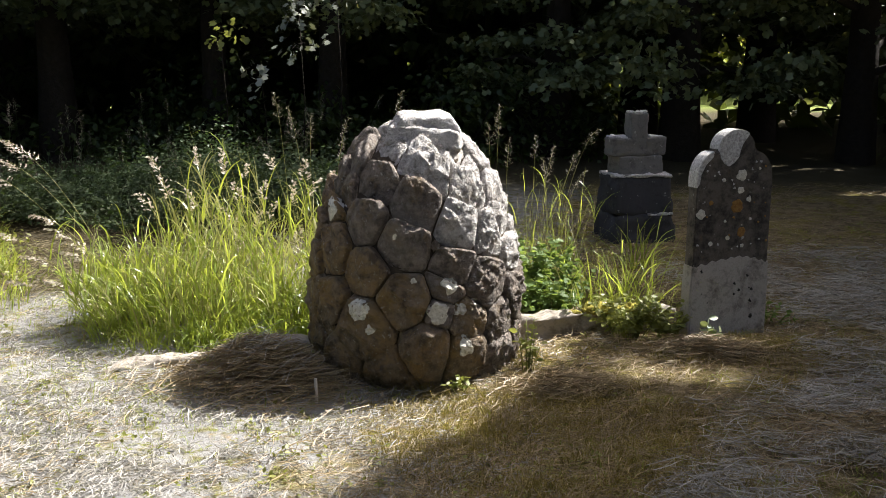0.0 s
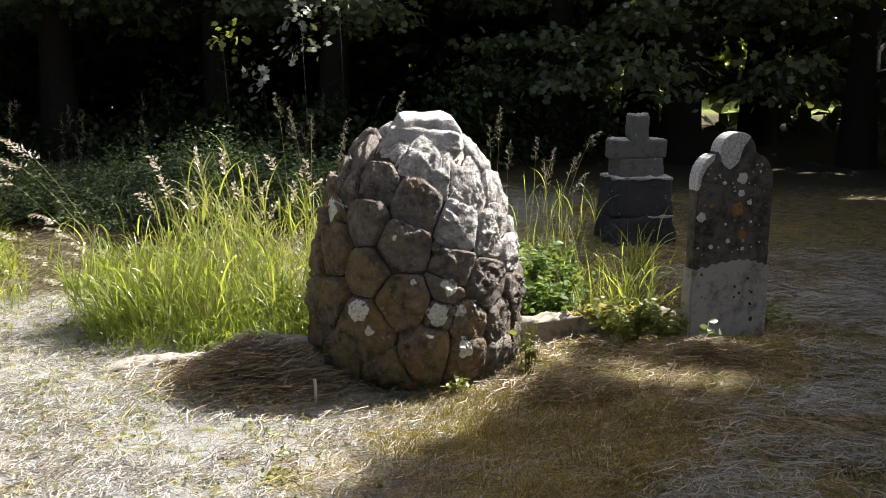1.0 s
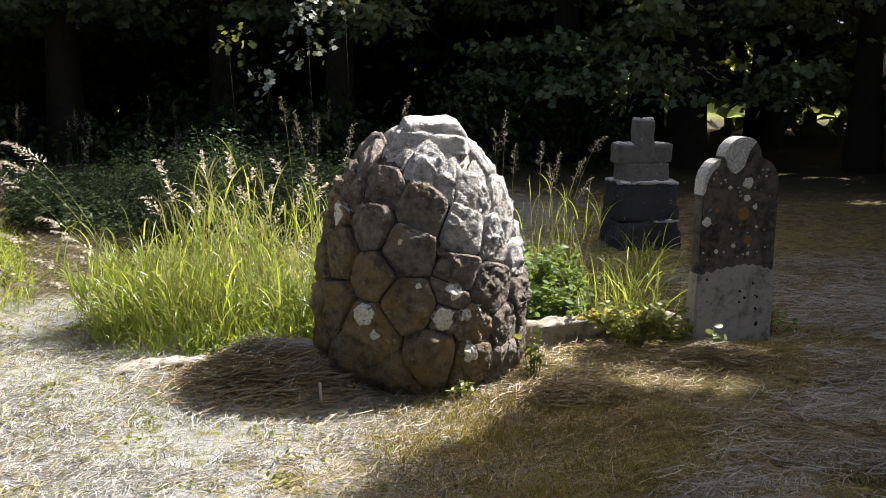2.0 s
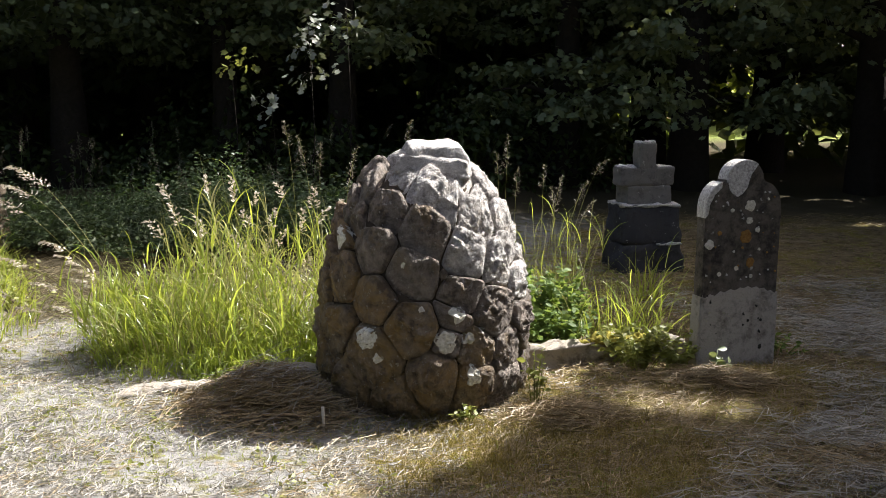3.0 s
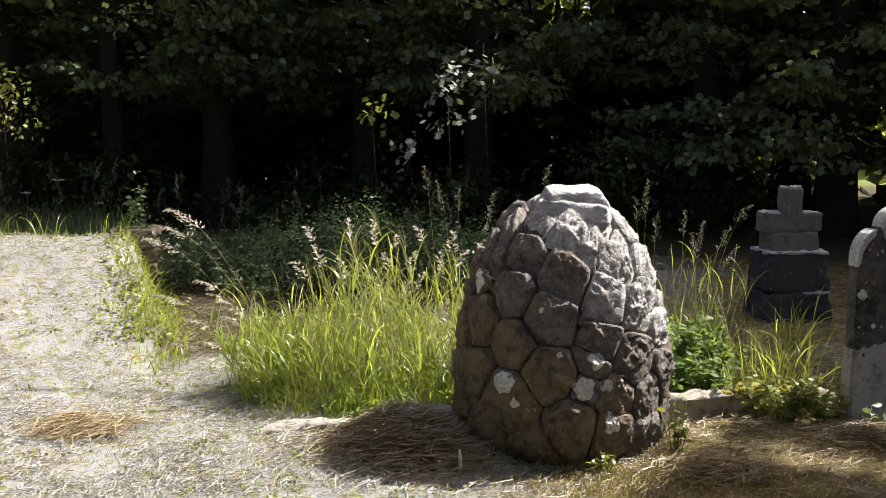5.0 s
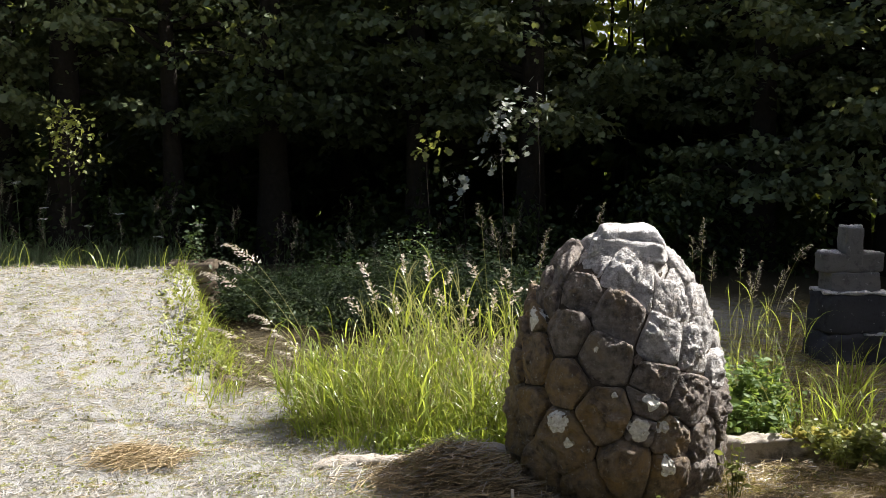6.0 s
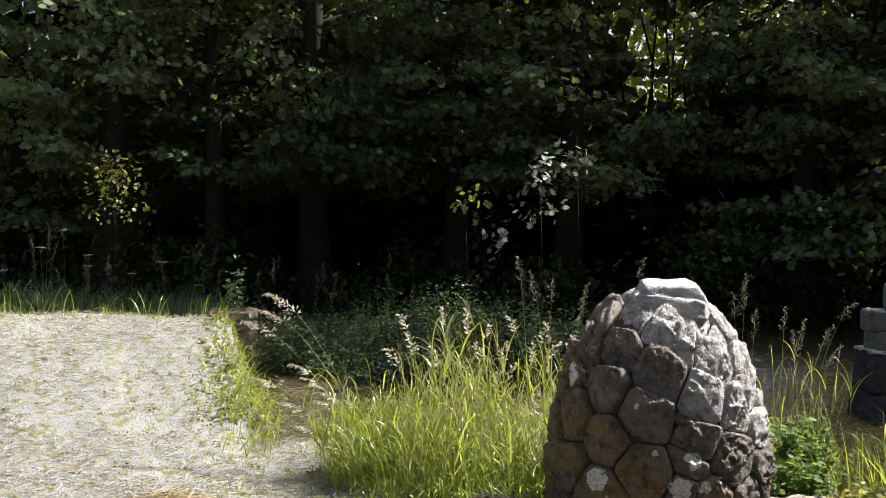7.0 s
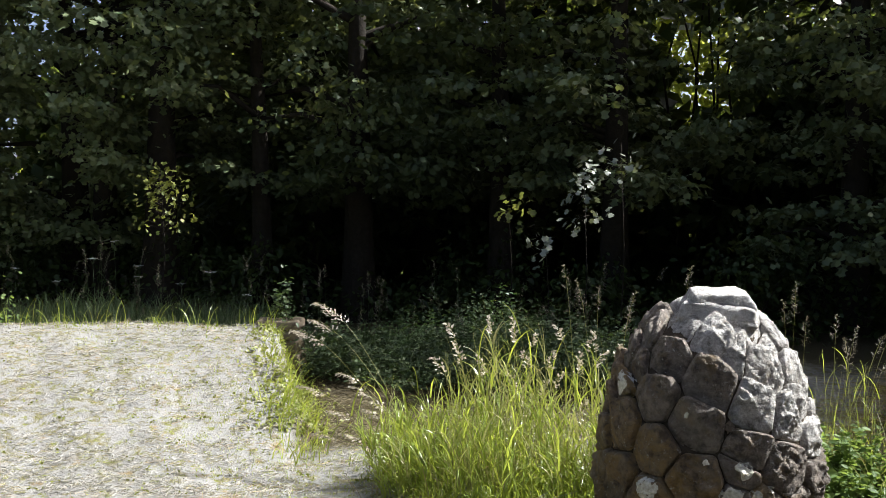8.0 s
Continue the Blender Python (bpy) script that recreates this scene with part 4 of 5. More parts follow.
def seed_stalk(rng, base, tip, label, head=0.16, fullness=1.0, dim=False, group="seeding grass stalks", stem=None, sag=0.25):
    """A grass stem from its root (x, y) to its tip (x, y, z), which carries a loose one-sided panicle."""
    root = Vector((base[0], base[1], float(ground_z(*base)) - 0.01))
    ob = thing("grass_stalk", label, "grass stalk", group, Matrix.Translation(root))
    end = Vector(tip) - root
    mid = Vector((end.x * sag, end.y * sag, end.z * 0.66))
    top = Vector((end.x * 0.8, end.y * 0.8, end.z * 1.03))
    pts = []
    for k in range(15):
        t = k / 14
        pts.append(mid * 3 * t * (1 - t) ** 2 + top * 3 * t * t * (1 - t) + end * t ** 3)
    part("stem", tube(pts, [0.0021 - 0.0001 * k for k in range(15)], 4), stem or GRASS_PALE, ob)
    run = [0.0]
    for a, b in zip(pts, pts[1:]):
        run.append(run[-1] + (b - a).length)
    place, ways = [], []
    nodes = max(6, int(head / 0.011))
    for k in range(nodes):
        u = k / nodes
        w = run[-1] - head * (1 - u)
        i = min(13, max(0, sum(r <= w for r in run) - 1))
        p = pts[i].lerp(pts[i + 1], (w - run[i]) / (run[i + 1] - run[i]))
        along = (pts[i + 1] - pts[i]).normalized()
        for _ in range(2):
            reach = (0.055 * (1 - u) ** 0.7 + 0.01) * fullness * rng.uniform(0.4, 1.0)
            a = rng.uniform(0, 2 * np.pi)
            out = (along * 0.9 + Vector((math.cos(a), math.sin(a), -0.35)) * 0.8).normalized()
            for q in range(4):
                d = reach * (0.35 + 0.65 * q / 3)
                place.append(tuple(p + out * d + Vector((0, 0, -0.25 * d)) + Vector(rng.normal(0, 0.002, 3))))
                ways.append(tuple(out * 0.8 + along * 0.6 + Vector((0, 0, -0.5))))
    n = len(place)
    me = leaves("seed_head", np.array(place), np.array(ways), rng.uniform(0.005, 0.01, n) * (1.0 if dim else 2.0), SEED_DIM if dim else SEED, (DIAMOND, DIAMOND_F), rng)
    tagged(part_mesh("seed_head", me, ob, "" if dim else "feathery pale seed head"), kind="stuff")


def culm_grass(rng, n, centre, rx, ry, turn, lo, hi, lean_mean, label, material, lean_var=0.16, per=4, wide=(0.005, 0.012)):
    """Standing culms, each with a few leaf blades that leave it at different heights and arch outwards."""
    r = roots_in(rng, n, centre, rx, ry, turn)
    h = rng.uniform(lo, hi, n) * stature(r)
    lean = rng.normal(0, lean_var, (n, 2)) + np.array(lean_mean)
    out = 0.55 * h[:, None] * lean
    top = np.column_stack([r[:, :2] + out, r[:, 2] + h])
    side = np.stack([np.full(n, 0.0014), np.zeros(n), np.zeros(n)], axis=1)
    v = np.stack([r - side, r + side, (r + top) / 2 + side * 0.8 - np.column_stack([out * 0.15, np.zeros(n)]), (r + top) / 2 - side * 0.8 - np.column_stack([out * 0.15, np.zeros(n)]), top + side * 0.4, top - side * 0.4], axis=1)
    f = np.array([(0, 1, 2, 3), (3, 2, 4, 5)])[None] + (np.arange(n) * 6)[:, None, None]
    stuff("grass_culms", fast_mesh("grass_culms", v.reshape(-1, 3), f.reshape(-1, 4), GRASS_PALE), "thin standing culms in the " + label, "grass")
    i = np.repeat(np.arange(n), per)
    t = rng.uniform(0.12, 0.88, n * per)
    bow = 0.15 * (1 - np.abs(2 * t - 1))[:, None] * out[i]
    foot = r[i] + (top - r)[i] * t[:, None] - np.column_stack([bow, np.zeros(n * per)])
    a = rng.uniform(0, 2 * np.pi, n * per)
    away = np.stack([np.cos(a), np.sin(a)], axis=1) * rng.uniform(0.45, 1.2, (n * per, 1)) + lean[i] * 0.5
    stuff("tall_grass", blades("tall_grass", foot, away, rng.uniform(0.14, 0.36, n * per), rng.uniform(*wide, n * per), material, rng, 0.85, 6), label, "grass")


def make_tall_grass():
    rng = np.random.default_rng(31)
    culm_grass(rng, 260, (-1.14, 5.2), 0.76, 0.5, 0.2, 0.45, 0.95, (-0.22, -0.08), "arching leafy green grass inside the grave kerb", GRASS)
    culm_grass(rng, 80, (-1.2, 5.2), 0.8, 0.5, 0.2, 0.5, 1.0, (-0.3, -0.08), "arching yellowing grass inside the grave kerb", GRASS_PALE)
    culm_grass(rng, 80, (-1.74, 5.1), 0.26, 0.3, 0.2, 0.35, 0.8, (-0.9, -0.1), "leafy grass leaning out over the hay", GRASS)
    culm_grass(rng, 34, (0.6, 5.8), 0.38, 0.3, 0.0, 0.35, 0.8, (0.12, -0.05), "thin leafy grass behind the cairn", GRASS, wide=(0.002, 0.006))
    culm_grass(rng, 9, (1.1, 5.3), 0.14, 0.12, 0.0, 0.3, 0.66, (0.0, -0.05), "leafy grass tuft beside the headstone", GRASS)
    grass_patch(rng, 1000, 70, (-1.12, 5.18), 0.74, 0.5, 0.2, 0.2, 0.85, (-0.2, -0.1), "lush tall green grass growing inside the grave kerb", curl=1.35, wide=(0.006, 0.015), lean_var=0.5)
    grass_patch(rng, 420, 40, (-1.05, 4.76), 0.62, 0.11, 0.2, 0.16, 0.5, (-0.15, -0.35), "short arching grass along the inside of the kerb", curl=1.0, wide=(0.004, 0.01))
    grass_patch(rng, 330, 34, (-1.72, 5.12), 0.32, 0.32, 0.2, 0.35, 0.95, (-0.85, -0.12), "tall grass leaning out over the mown hay", curl=0.8, wide=(0.004, 0.011))
    grass_patch(rng, 300, 60, (-1.2, 5.32), 0.8, 0.42, 0.2, 0.35, 0.92, (-0.25, -0.12), "yellowing blades among the tall grass", GRASS_PALE, 1.2, (0.004, 0.010), lean_var=0.5)
    grass_patch(rng, 170, 40, (-1.3, 5.25), 0.9, 0.5, 0.2, 0.4, 0.95, (-0.2, -0.1), "dry straw-coloured blades among the green grass", GRASS_DRY, 0.9, (0.002, 0.005))
    grass_patch(rng, 300, 40, (0.52, 5.75), 0.42, 0.45, 0.0, 0.25, 0.7, (0.1, -0.05), "tall green grass behind the cairn", wide=(0.0025, 0.006), curl=1.1, lean_var=0.4)
    grass_patch(rng, 45, 8, (0.75, 5.5), 0.3, 0.3, 0.0, 0.3, 0.72, (0.15, -0.1), "yellowing grass behind the kerb", GRASS_PALE, 1.1, (0.0025, 0.006), lean_var=0.4)
    grass_patch(rng, 80, 6, (1.08, 5.3), 0.25, 0.2, 0.0, 0.25, 0.66, (0.0, -0.1), "loose tuft of green grass beside the headstone", spread_m=0.05, wide=(0.004, 0.009))
    grass_patch(rng, 36, 3, (1.45, 6.6), 0.12, 0.1, 0.0, 0.25, 0.5, (0.1, -0.1), "grass tuft before the cross", spread_m=0.04)
    grass_patch(rng, 240, 26, (-0.12, 4.04), 0.46, 0.05, 0.0, 0.04, 0.15, (0.0, -0.3), "short bright grass fringe along the foot of the cairn", spread_m=0.025, wide=(0.002, 0.005))
    grass_patch(rng, 260, 14, (-0.8, 4.2), 0.3, 0.16, 0.0, 0.25, 0.6, (0.1, -0.3), "green blades pushing through the hay heap", spread_m=0.03, wide=(0.002, 0.006))
    grass_patch(rng, 260, 12, (-2.5, 4.25), 0.25, 0.15, 0.0, 0.06, 0.2, (0.0, -0.4), "coarse half-dry tussock in the lawn", GRASS_PALE, spread_m=0.05, wide=(0.002, 0.006))
    stub = thing("plant_stub", "short pale cut plant stem standing in the hay", "plant stem", at=Matrix.Translation((-0.555, 3.93, 0.0)))
    part("stem", tube([(0, 0, -0.02), (0.002, 0, 0.05), (-0.001, 0, 0.11)], [0.008, 0.0075, 0.007], 8), SEED, stub)
    # tall pale stalks that lean far out of the clump
    for base, tip, head, full in (((-1.78, 5.3), (-2.5, 5.3, 1.03), 0.26, 1.3), ((-1.8, 5.25), (-2.64, 5.28, 0.86), 0.26, 1.6), ((-1.85, 5.2), (-2.56, 5.2, 0.53), 0.2, 1.1), ((-1.76, 5.28), (-2.52, 5.26, 0.93), 0.2, 1.2),
                                  ((-1.7, 5.1), (-2.2, 5.0, 0.3), 0.15, 0.8), ((-1.72, 5.2), (-2.2, 5.15, 0.55), 0.15, 0.8), ((-1.66, 5.2), (-2.12, 5.15, 0.42), 0.14, 0.8), ((-1.6, 5.1), (-2.05, 5.0, 0.5), 0.14, 0.7),
                                  ((-1.8, 5.15), (-2.42, 5.12, 0.26), 0.17, 0.8), ((-1.7, 5.2), (-2.3, 5.2, 0.62), 0.16, 0.8), ((-1.75, 5.1), (-2.3, 5.05, 0.42), 0.16, 0.8)):
        seed_stalk(rng, base, tip, "pale seeding grass stalk leaning far out over the hay", head, full, sag=0.35)
    for x, z, run in ((-1.352, 0.99, -0.12), (-1.587, 0.95, -0.18), (-1.25, 0.98, -0.06), (-0.957, 0.82, 0.1), (-1.121, 0.87, 0.12), (-0.68, 0.81, 0.22), (-1.02, 0.93, -0.2), (-1.75, 0.72, -0.25),
                      (-0.85, 0.78, 0.05), (-0.6, 0.86, 0.08), (-0.75, 0.93, 0.02), (-1.15, 0.8, -0.1), (-1.6, 0.82, -0.12), (-0.95, 0.66, 0.12), (-1.22, 0.5, -0.1), (-0.8, 0.52, 0.1), (-1.45, 0.75, -0.1), (-1.3, 0.62, -0.2), (-1.05, 0.6, 0.1)):
        y = 5.3 + rng.uniform(-0.2, 0.2)
        seed_stalk(rng, (x - run, y), (x, y - 0.04, z), "seeding grass stalk rising from the tall grass", rng.uniform(0.09, 0.16), 0.75, sag=0.15)
    # dim stalks behind the cairn
    for x, z, run in ((0.352, 1.188, 0.03), (0.266, 1.085, -0.05), (-0.24, 1.274, 0.12), (-1.056, 1.257, -0.1), (-0.972, 1.171, -0.14), (-0.816, 1.137, 0.02), (-0.573, 1.102, 0.15), (0.582, 0.998, 0.02),
                      (0.984, 1.032, 0.3), (0.865, 0.892, 0.2), (0.70, 0.93, 0.12), (0.42, 0.98, 0.03), (0.62, 0.86, -0.06), (0.9, 0.78, 0.22), (-0.62, 0.98, 0.1)):
        y = 5.9 + rng.uniform(-0.1, 0.1)
        seed_stalk(rng, (x - run, y), (x, y, z), "thin dim seeding grass stalk behind the cairn", rng.uniform(0.14, 0.22), 0.8, True, sag=0.2)


def umbel(rng, x, y, top):
    """A hedge parsley: a bare stem, a few rays and a flat white flower head."""
    foot = float(ground_z(x, y))
    ob = thing("cow_parsley", "white umbel flower on a thin stem among the weeds", "wild flower", "umbel flowers", Matrix.Translation((x, y, foot)))
    h = top - foot
    part("stem", tube([(0, 0, -0.02), (0.02, 0, h * 0.5), (0.0, 0, h * 0.93)], [0.004, 0.003, 0.002], 4), LEAF_NETTLE, ob)
    head, rays = [], bmesh.new()
    for k in range(9):
        a, q = 2.4 * k, 0.05 * math.sqrt((k + 0.5) / 9)
        e = Vector((q * math.cos(a), q * math.sin(a), h + rng.uniform(-0.008, 0.008)))
        tube([(0, 0, h * 0.92), e], [0.0012, 0.0008], 3, rays)
        head += [(e.x + rng.normal(0, 0.009), e.y + rng.normal(0, 0.009), e.z + rng.normal(0, 0.003)) for _ in range(9)]
    part("rays", rays, LEAF_NETTLE, ob)
    head = np.array(head)
    part_mesh("flower_head", leaves("flower_head", head, rng.normal(0, 1, head.shape) * np.array((1, 1, 0.3)), rng.uniform(0.008, 0.014, len(head)), PETAL, (DIAMOND, DIAMOND_F), rng), ob, "flat white flower head")


def make_weeds():
    """Shaded nettles and rank grass between the graves and the wood."""
    rng = np.random.default_rng(51)
    n = 14000
    x, y = rng.uniform(-9, 0.2, n), rng.uniform(8.3, 11.2, n)
    r = np.stack([x, y, ground_z(x, y) - 0.01], axis=1)
    stuff("rank_grass", blades("rank_grass", r, rng.normal(0, 0.65, (n, 2)), 0.08 + 0.42 * rng.uniform(0, 1, n) ** 2, rng.uniform(0.005, 0.012, n), LEAF_NETTLE, rng, 0.7, 4), "shaded rank grass before the wood", "grass")
    n = 2400
    x, y = rng.uniform(-4.2, -0.6, n), rng.uniform(7.9, 10.8, n)
    r = np.stack([x, y, ground_z(x, y)], axis=1)
    k = 16
    h = rng.uniform(0.15, 0.4, n) * (1.25 + 0.6 * np.sin(2.1 * x + 1.3 * y) + 0.4 * np.sin(5.3 * x - 2.2 * y))
    t = rng.uniform(0.2, 1, (n, k))
    p = r[:, None, :] + np.stack([rng.normal(0, 0.03, (n, k)), rng.normal(0, 0.03, (n, k)), t * h[:, None]], axis=2)
    way = rng.normal(0, 1, (n, k, 3)) * np.array((1, 1, 0.25))
    stuff("nettles", leaves("nettles", p.reshape(-1, 3), way.reshape(-1, 3), rng.uniform(0.02, 0.055, n * k), LEAF_NETTLE, (OVAL, OVAL_F), rng), "bed of shaded nettles behind the tall grass", "weeds")
    for _ in range(64):
        x, y = rng.uniform(-8.5, -0.5), rng.uniform(8.5, 10.2)
        z = float(ground_z(x, y)) + rng.uniform(0.55, 1.1)
        seed_stalk(rng, (x, y), (x + rng.normal(0, 0.1), y + rng.normal(0, 0.08), z), "tall dim seeding stalk standing among the weeds", rng.uniform(0.15, 0.3), 0.8, True, "weed stalks", LEAF_NETTLE)
    for x, y, z in ((-7.0, 9.6, 1.28), (-6.6, 9.5, 1.0), (-6.75, 9.7, 0.86), (-8.6, 9.8, 0.92), (-7.15, 9.4, 1.08), (-5.6, 9.4, 0.95), (-6.1, 9.6, 0.8), (-5.2, 9.5, 0.7), (-4.6, 9.3, 0.85), (-7.9, 9.7, 0.78)):
        umbel(rng, x, y, z)
    # overgrown lip of the bank
    n = 420
    s = rng.uniform(-0.3, 2.4, n)
    left = rng.normal(0.1, 0.12, n)
    x, y = BANK_A[0] + BANK_U[0] * s + BANK_N[0] * left, BANK_A[1] + BANK_U[1] * s + BANK_N[1] * left
    r = np.stack([x, y, ground_z(x, y) - 0.01], axis=1)
    lean = np.stack([rng.normal(0.45, 0.3, n), rng.normal(-0.1, 0.3, n)], axis=1)
    stuff("bank_grass", blades("bank_grass", r, lean, rng.uniform(0.08, 0.36, n), rng.uniform(0.004, 0.01, n), GRASS, rng, 1.1, 5), "ragged grass hanging over the edge of the bank", "grass")
    n = 1300
    s = rng.uniform(0.1, 2.4, n)
    left = rng.normal(0.12, 0.15, n)
    x, y = BANK_A[0] + BANK_U[0] * s + BANK_N[0] * left, BANK_A[1] + BANK_U[1] * s + BANK_N[1] * left
    p = np.stack([x, y, ground_z(x, y) + rng.uniform(0.0, 0.07, n)], axis=1)
    way = np.stack([rng.normal(0.5, 0.5, n), rng.normal(-0.3, 0.5, n), rng.normal(-0.2, 0.4, n)], axis=1)
    stuff("bank_ivy", leaves("bank_ivy", p, way, rng.uniform(0.025, 0.05, n), LEAF_YELLOW, (OVAL, OVAL_F), rng), "yellow-green ivy creeping down the bank", "ivy")
    # taller stalks on the crest of the lawn
    n = 900
    across = rng.uniform(0.1, 6.0, n)
    s = 2.75 + rng.normal(0, 0.25, n)
    x, y = BANK_A[0] + BANK_U[0] * s + BANK_N[0] * across, BANK_A[1] + BANK_U[1] * s + BANK_N[1] * across
    r = np.stack([x, y, ground_z(x, y) - 0.01], axis=1)
    stuff("crest_grass", blades("crest_grass", r, rng.normal(0, 0.5, (n, 2)), 0.03 + 0.32 * rng.uniform(0, 1, n) ** 3.5, rng.uniform(0.004, 0.009, n), GRASS, rng, 0.9, 5), "unmown grass fringe along the crest of the lawn", "grass")


def leafy_plant(name, label, category, at, stems, height, per, size, material, rng, wide=0.12, shape=None):
    """A small plant of leafy stems."""
    ob = thing(name, label, category, "", Matrix.Translation(at))
    ps, ws = [], []
    for _ in range(stems):
        a, q = rng.uniform(0, 2 * np.pi), rng.uniform(0.2, 1) * wide
        h = height * rng.uniform(0.5, 1)
        e = Vector((q * math.cos(a), q * math.sin(a), h))
        pts = [Vector((e.x * 0.3, e.y * 0.3, -0.01)), Vector((e.x * 0.6, e.y * 0.6, h * 0.55)), e]
        part("stem", tube(pts, [0.003, 0.0025, 0.0012], 4), material, ob)
        for _ in range(per):
            t = rng.uniform(0.25, 1)
            b = pts[0].lerp(pts[1], t * 2) if t < 0.5 else pts[1].lerp(pts[2], t * 2 - 1)
            ps.append(tuple(b))
            g = rng.uniform(0, 2 * np.pi)
            ws.append((math.cos(g), math.sin(g), rng.normal(0.1, 0.3)))
    ps, ws = np.array(ps), np.array(ws)
    part_mesh("foliage", leaves("foliage", ps, ws, size * rng.uniform(0.6, 1.2, len(ps)), material, shape or (OVAL, OVAL_F), rng), ob)


def make_small_plants():
    rng = np.random.default_rng(61)
    leafy_plant("weed", "bushy yellow-green weed growing by the kerb", "weed", (1.0, 4.93, 0), 44, 0.25, 16, 0.04, LEAF_YELLOW, rng, 0.28)
    leafy_plant("weed", "yellow-green weed against the headstone", "weed", (1.22, 4.9, 0), 18, 0.16, 12, 0.04, LEAF_YELLOW, rng, 0.16)
    leafy_plant("weed", "green weed crowding the back of the kerb", "weed", (0.62, 5.15, 0), 26, 0.3, 16, 0.05, LEAF_WEED, rng, 0.24)
    leafy_plant("weed", "green weed beside the cairn", "weed", (0.42, 5.05, 0), 16, 0.3, 14, 0.05, LEAF_WEED, rng, 0.14)
    leafy_plant("seedling", "pale broad-leaved seedling in front of the headstone", "seedling", (1.38, 4.76, 0), 7, 0.13, 3, 0.07, LEAF_BROAD, rng, 0.09)
    leafy_plant("ivy", "small ivy sprig at the foot of the cairn", "ivy", (0.40, 4.28, 0), 9, 0.3, 5, 0.04, LEAF_YELLOW, rng, 0.07)
    leafy_plant("ivy", "low ivy sprig creeping before the cairn", "ivy", (0.08, 4.05, 0), 6, 0.09, 4, 0.04, LEAF_YELLOW, rng, 0.09)
    leafy_plant("weed", "tall leafy weed standing behind the cairn", "weed", (0.5, 5.45, 0), 30, 0.5, 26, 0.045, LEAF_WEED, rng, 0.22)
    leafy_plant("weed", "tall leafy weed standing behind the kerb", "weed", (0.72, 5.5, 0), 22, 0.42, 24, 0.04, LEAF_WEED, rng, 0.2)
    leafy_plant("weed", "low green weed beside the headstone", "weed", (1.85, 5.2, 0), 12, 0.12, 8, 0.04, LEAF_WEED, rng, 0.22)


make_tall_grass()
make_shrub(-7.62, 8.0, 0.28, 0.5, np.random.default_rng(91), LEAF_WEED, 0.05, "small sunlit leafy bush on the crest of the lawn", 60, 16)
make_weeds()
make_small_plants()


def straws(name, x, y, z, ln, w, lift, material, rng, tilt=0.0):
    n = len(x)
    a = rng.uniform(0, 2 * np.pi, n)
    d, s = np.stack([np.cos(a), np.sin(a)], 1), np.stack([-np.sin(a), np.cos(a)], 1)
    bend = rng.normal(0, 0.34, n)
    rise = rng.normal(0, 1, n) * tilt
    cols = []
    for k, wide in ((0, 0.6), (0.5, 1.0), (1, 0.3)):
        px = x + d[:, 0] * ln * (k - 0.5) + s[:, 0] * bend * ln * 4 * k * (1 - k)
        py = y + d[:, 1] * ln * (k - 0.5) + s[:, 1] * bend * ln * 4 * k * (1 - k)
        pz = z + 0.004 + lift * (1.0 if k == 0.5 else rng.uniform(0.0, 1.6, n)) + np.abs(rise) * ln * k
        for sg in (-1, 1):
            cols.append(np.stack([px + s[:, 0] * w * wide * sg, py + s[:, 1] * w * wide * sg, pz + w * 0.5 * sg], axis=1))
    v = np.stack(cols, axis=1).reshape(-1, 3)
    one = np.array([(0, 1, 3, 2), (2, 3, 5, 4)])
    f = (one[None] + (np.arange(n) * 6)[:, None, None]).reshape(-1, 4)
    return fast_mesh(name, v, f, material)


def open_turf(x, y):
    """Not in the worn hollow below the bank, nor inside the kerb."""
    rx, ry = x - BANK_A[0], y - BANK_A[1]
    along, left = rx * BANK_U[0] + ry * BANK_U[1], rx * BANK_N[0] + ry * BANK_N[1]
    return ~((along > -0.1) & (along < 3.5) & (left < -0.03) & (left > -1.3))


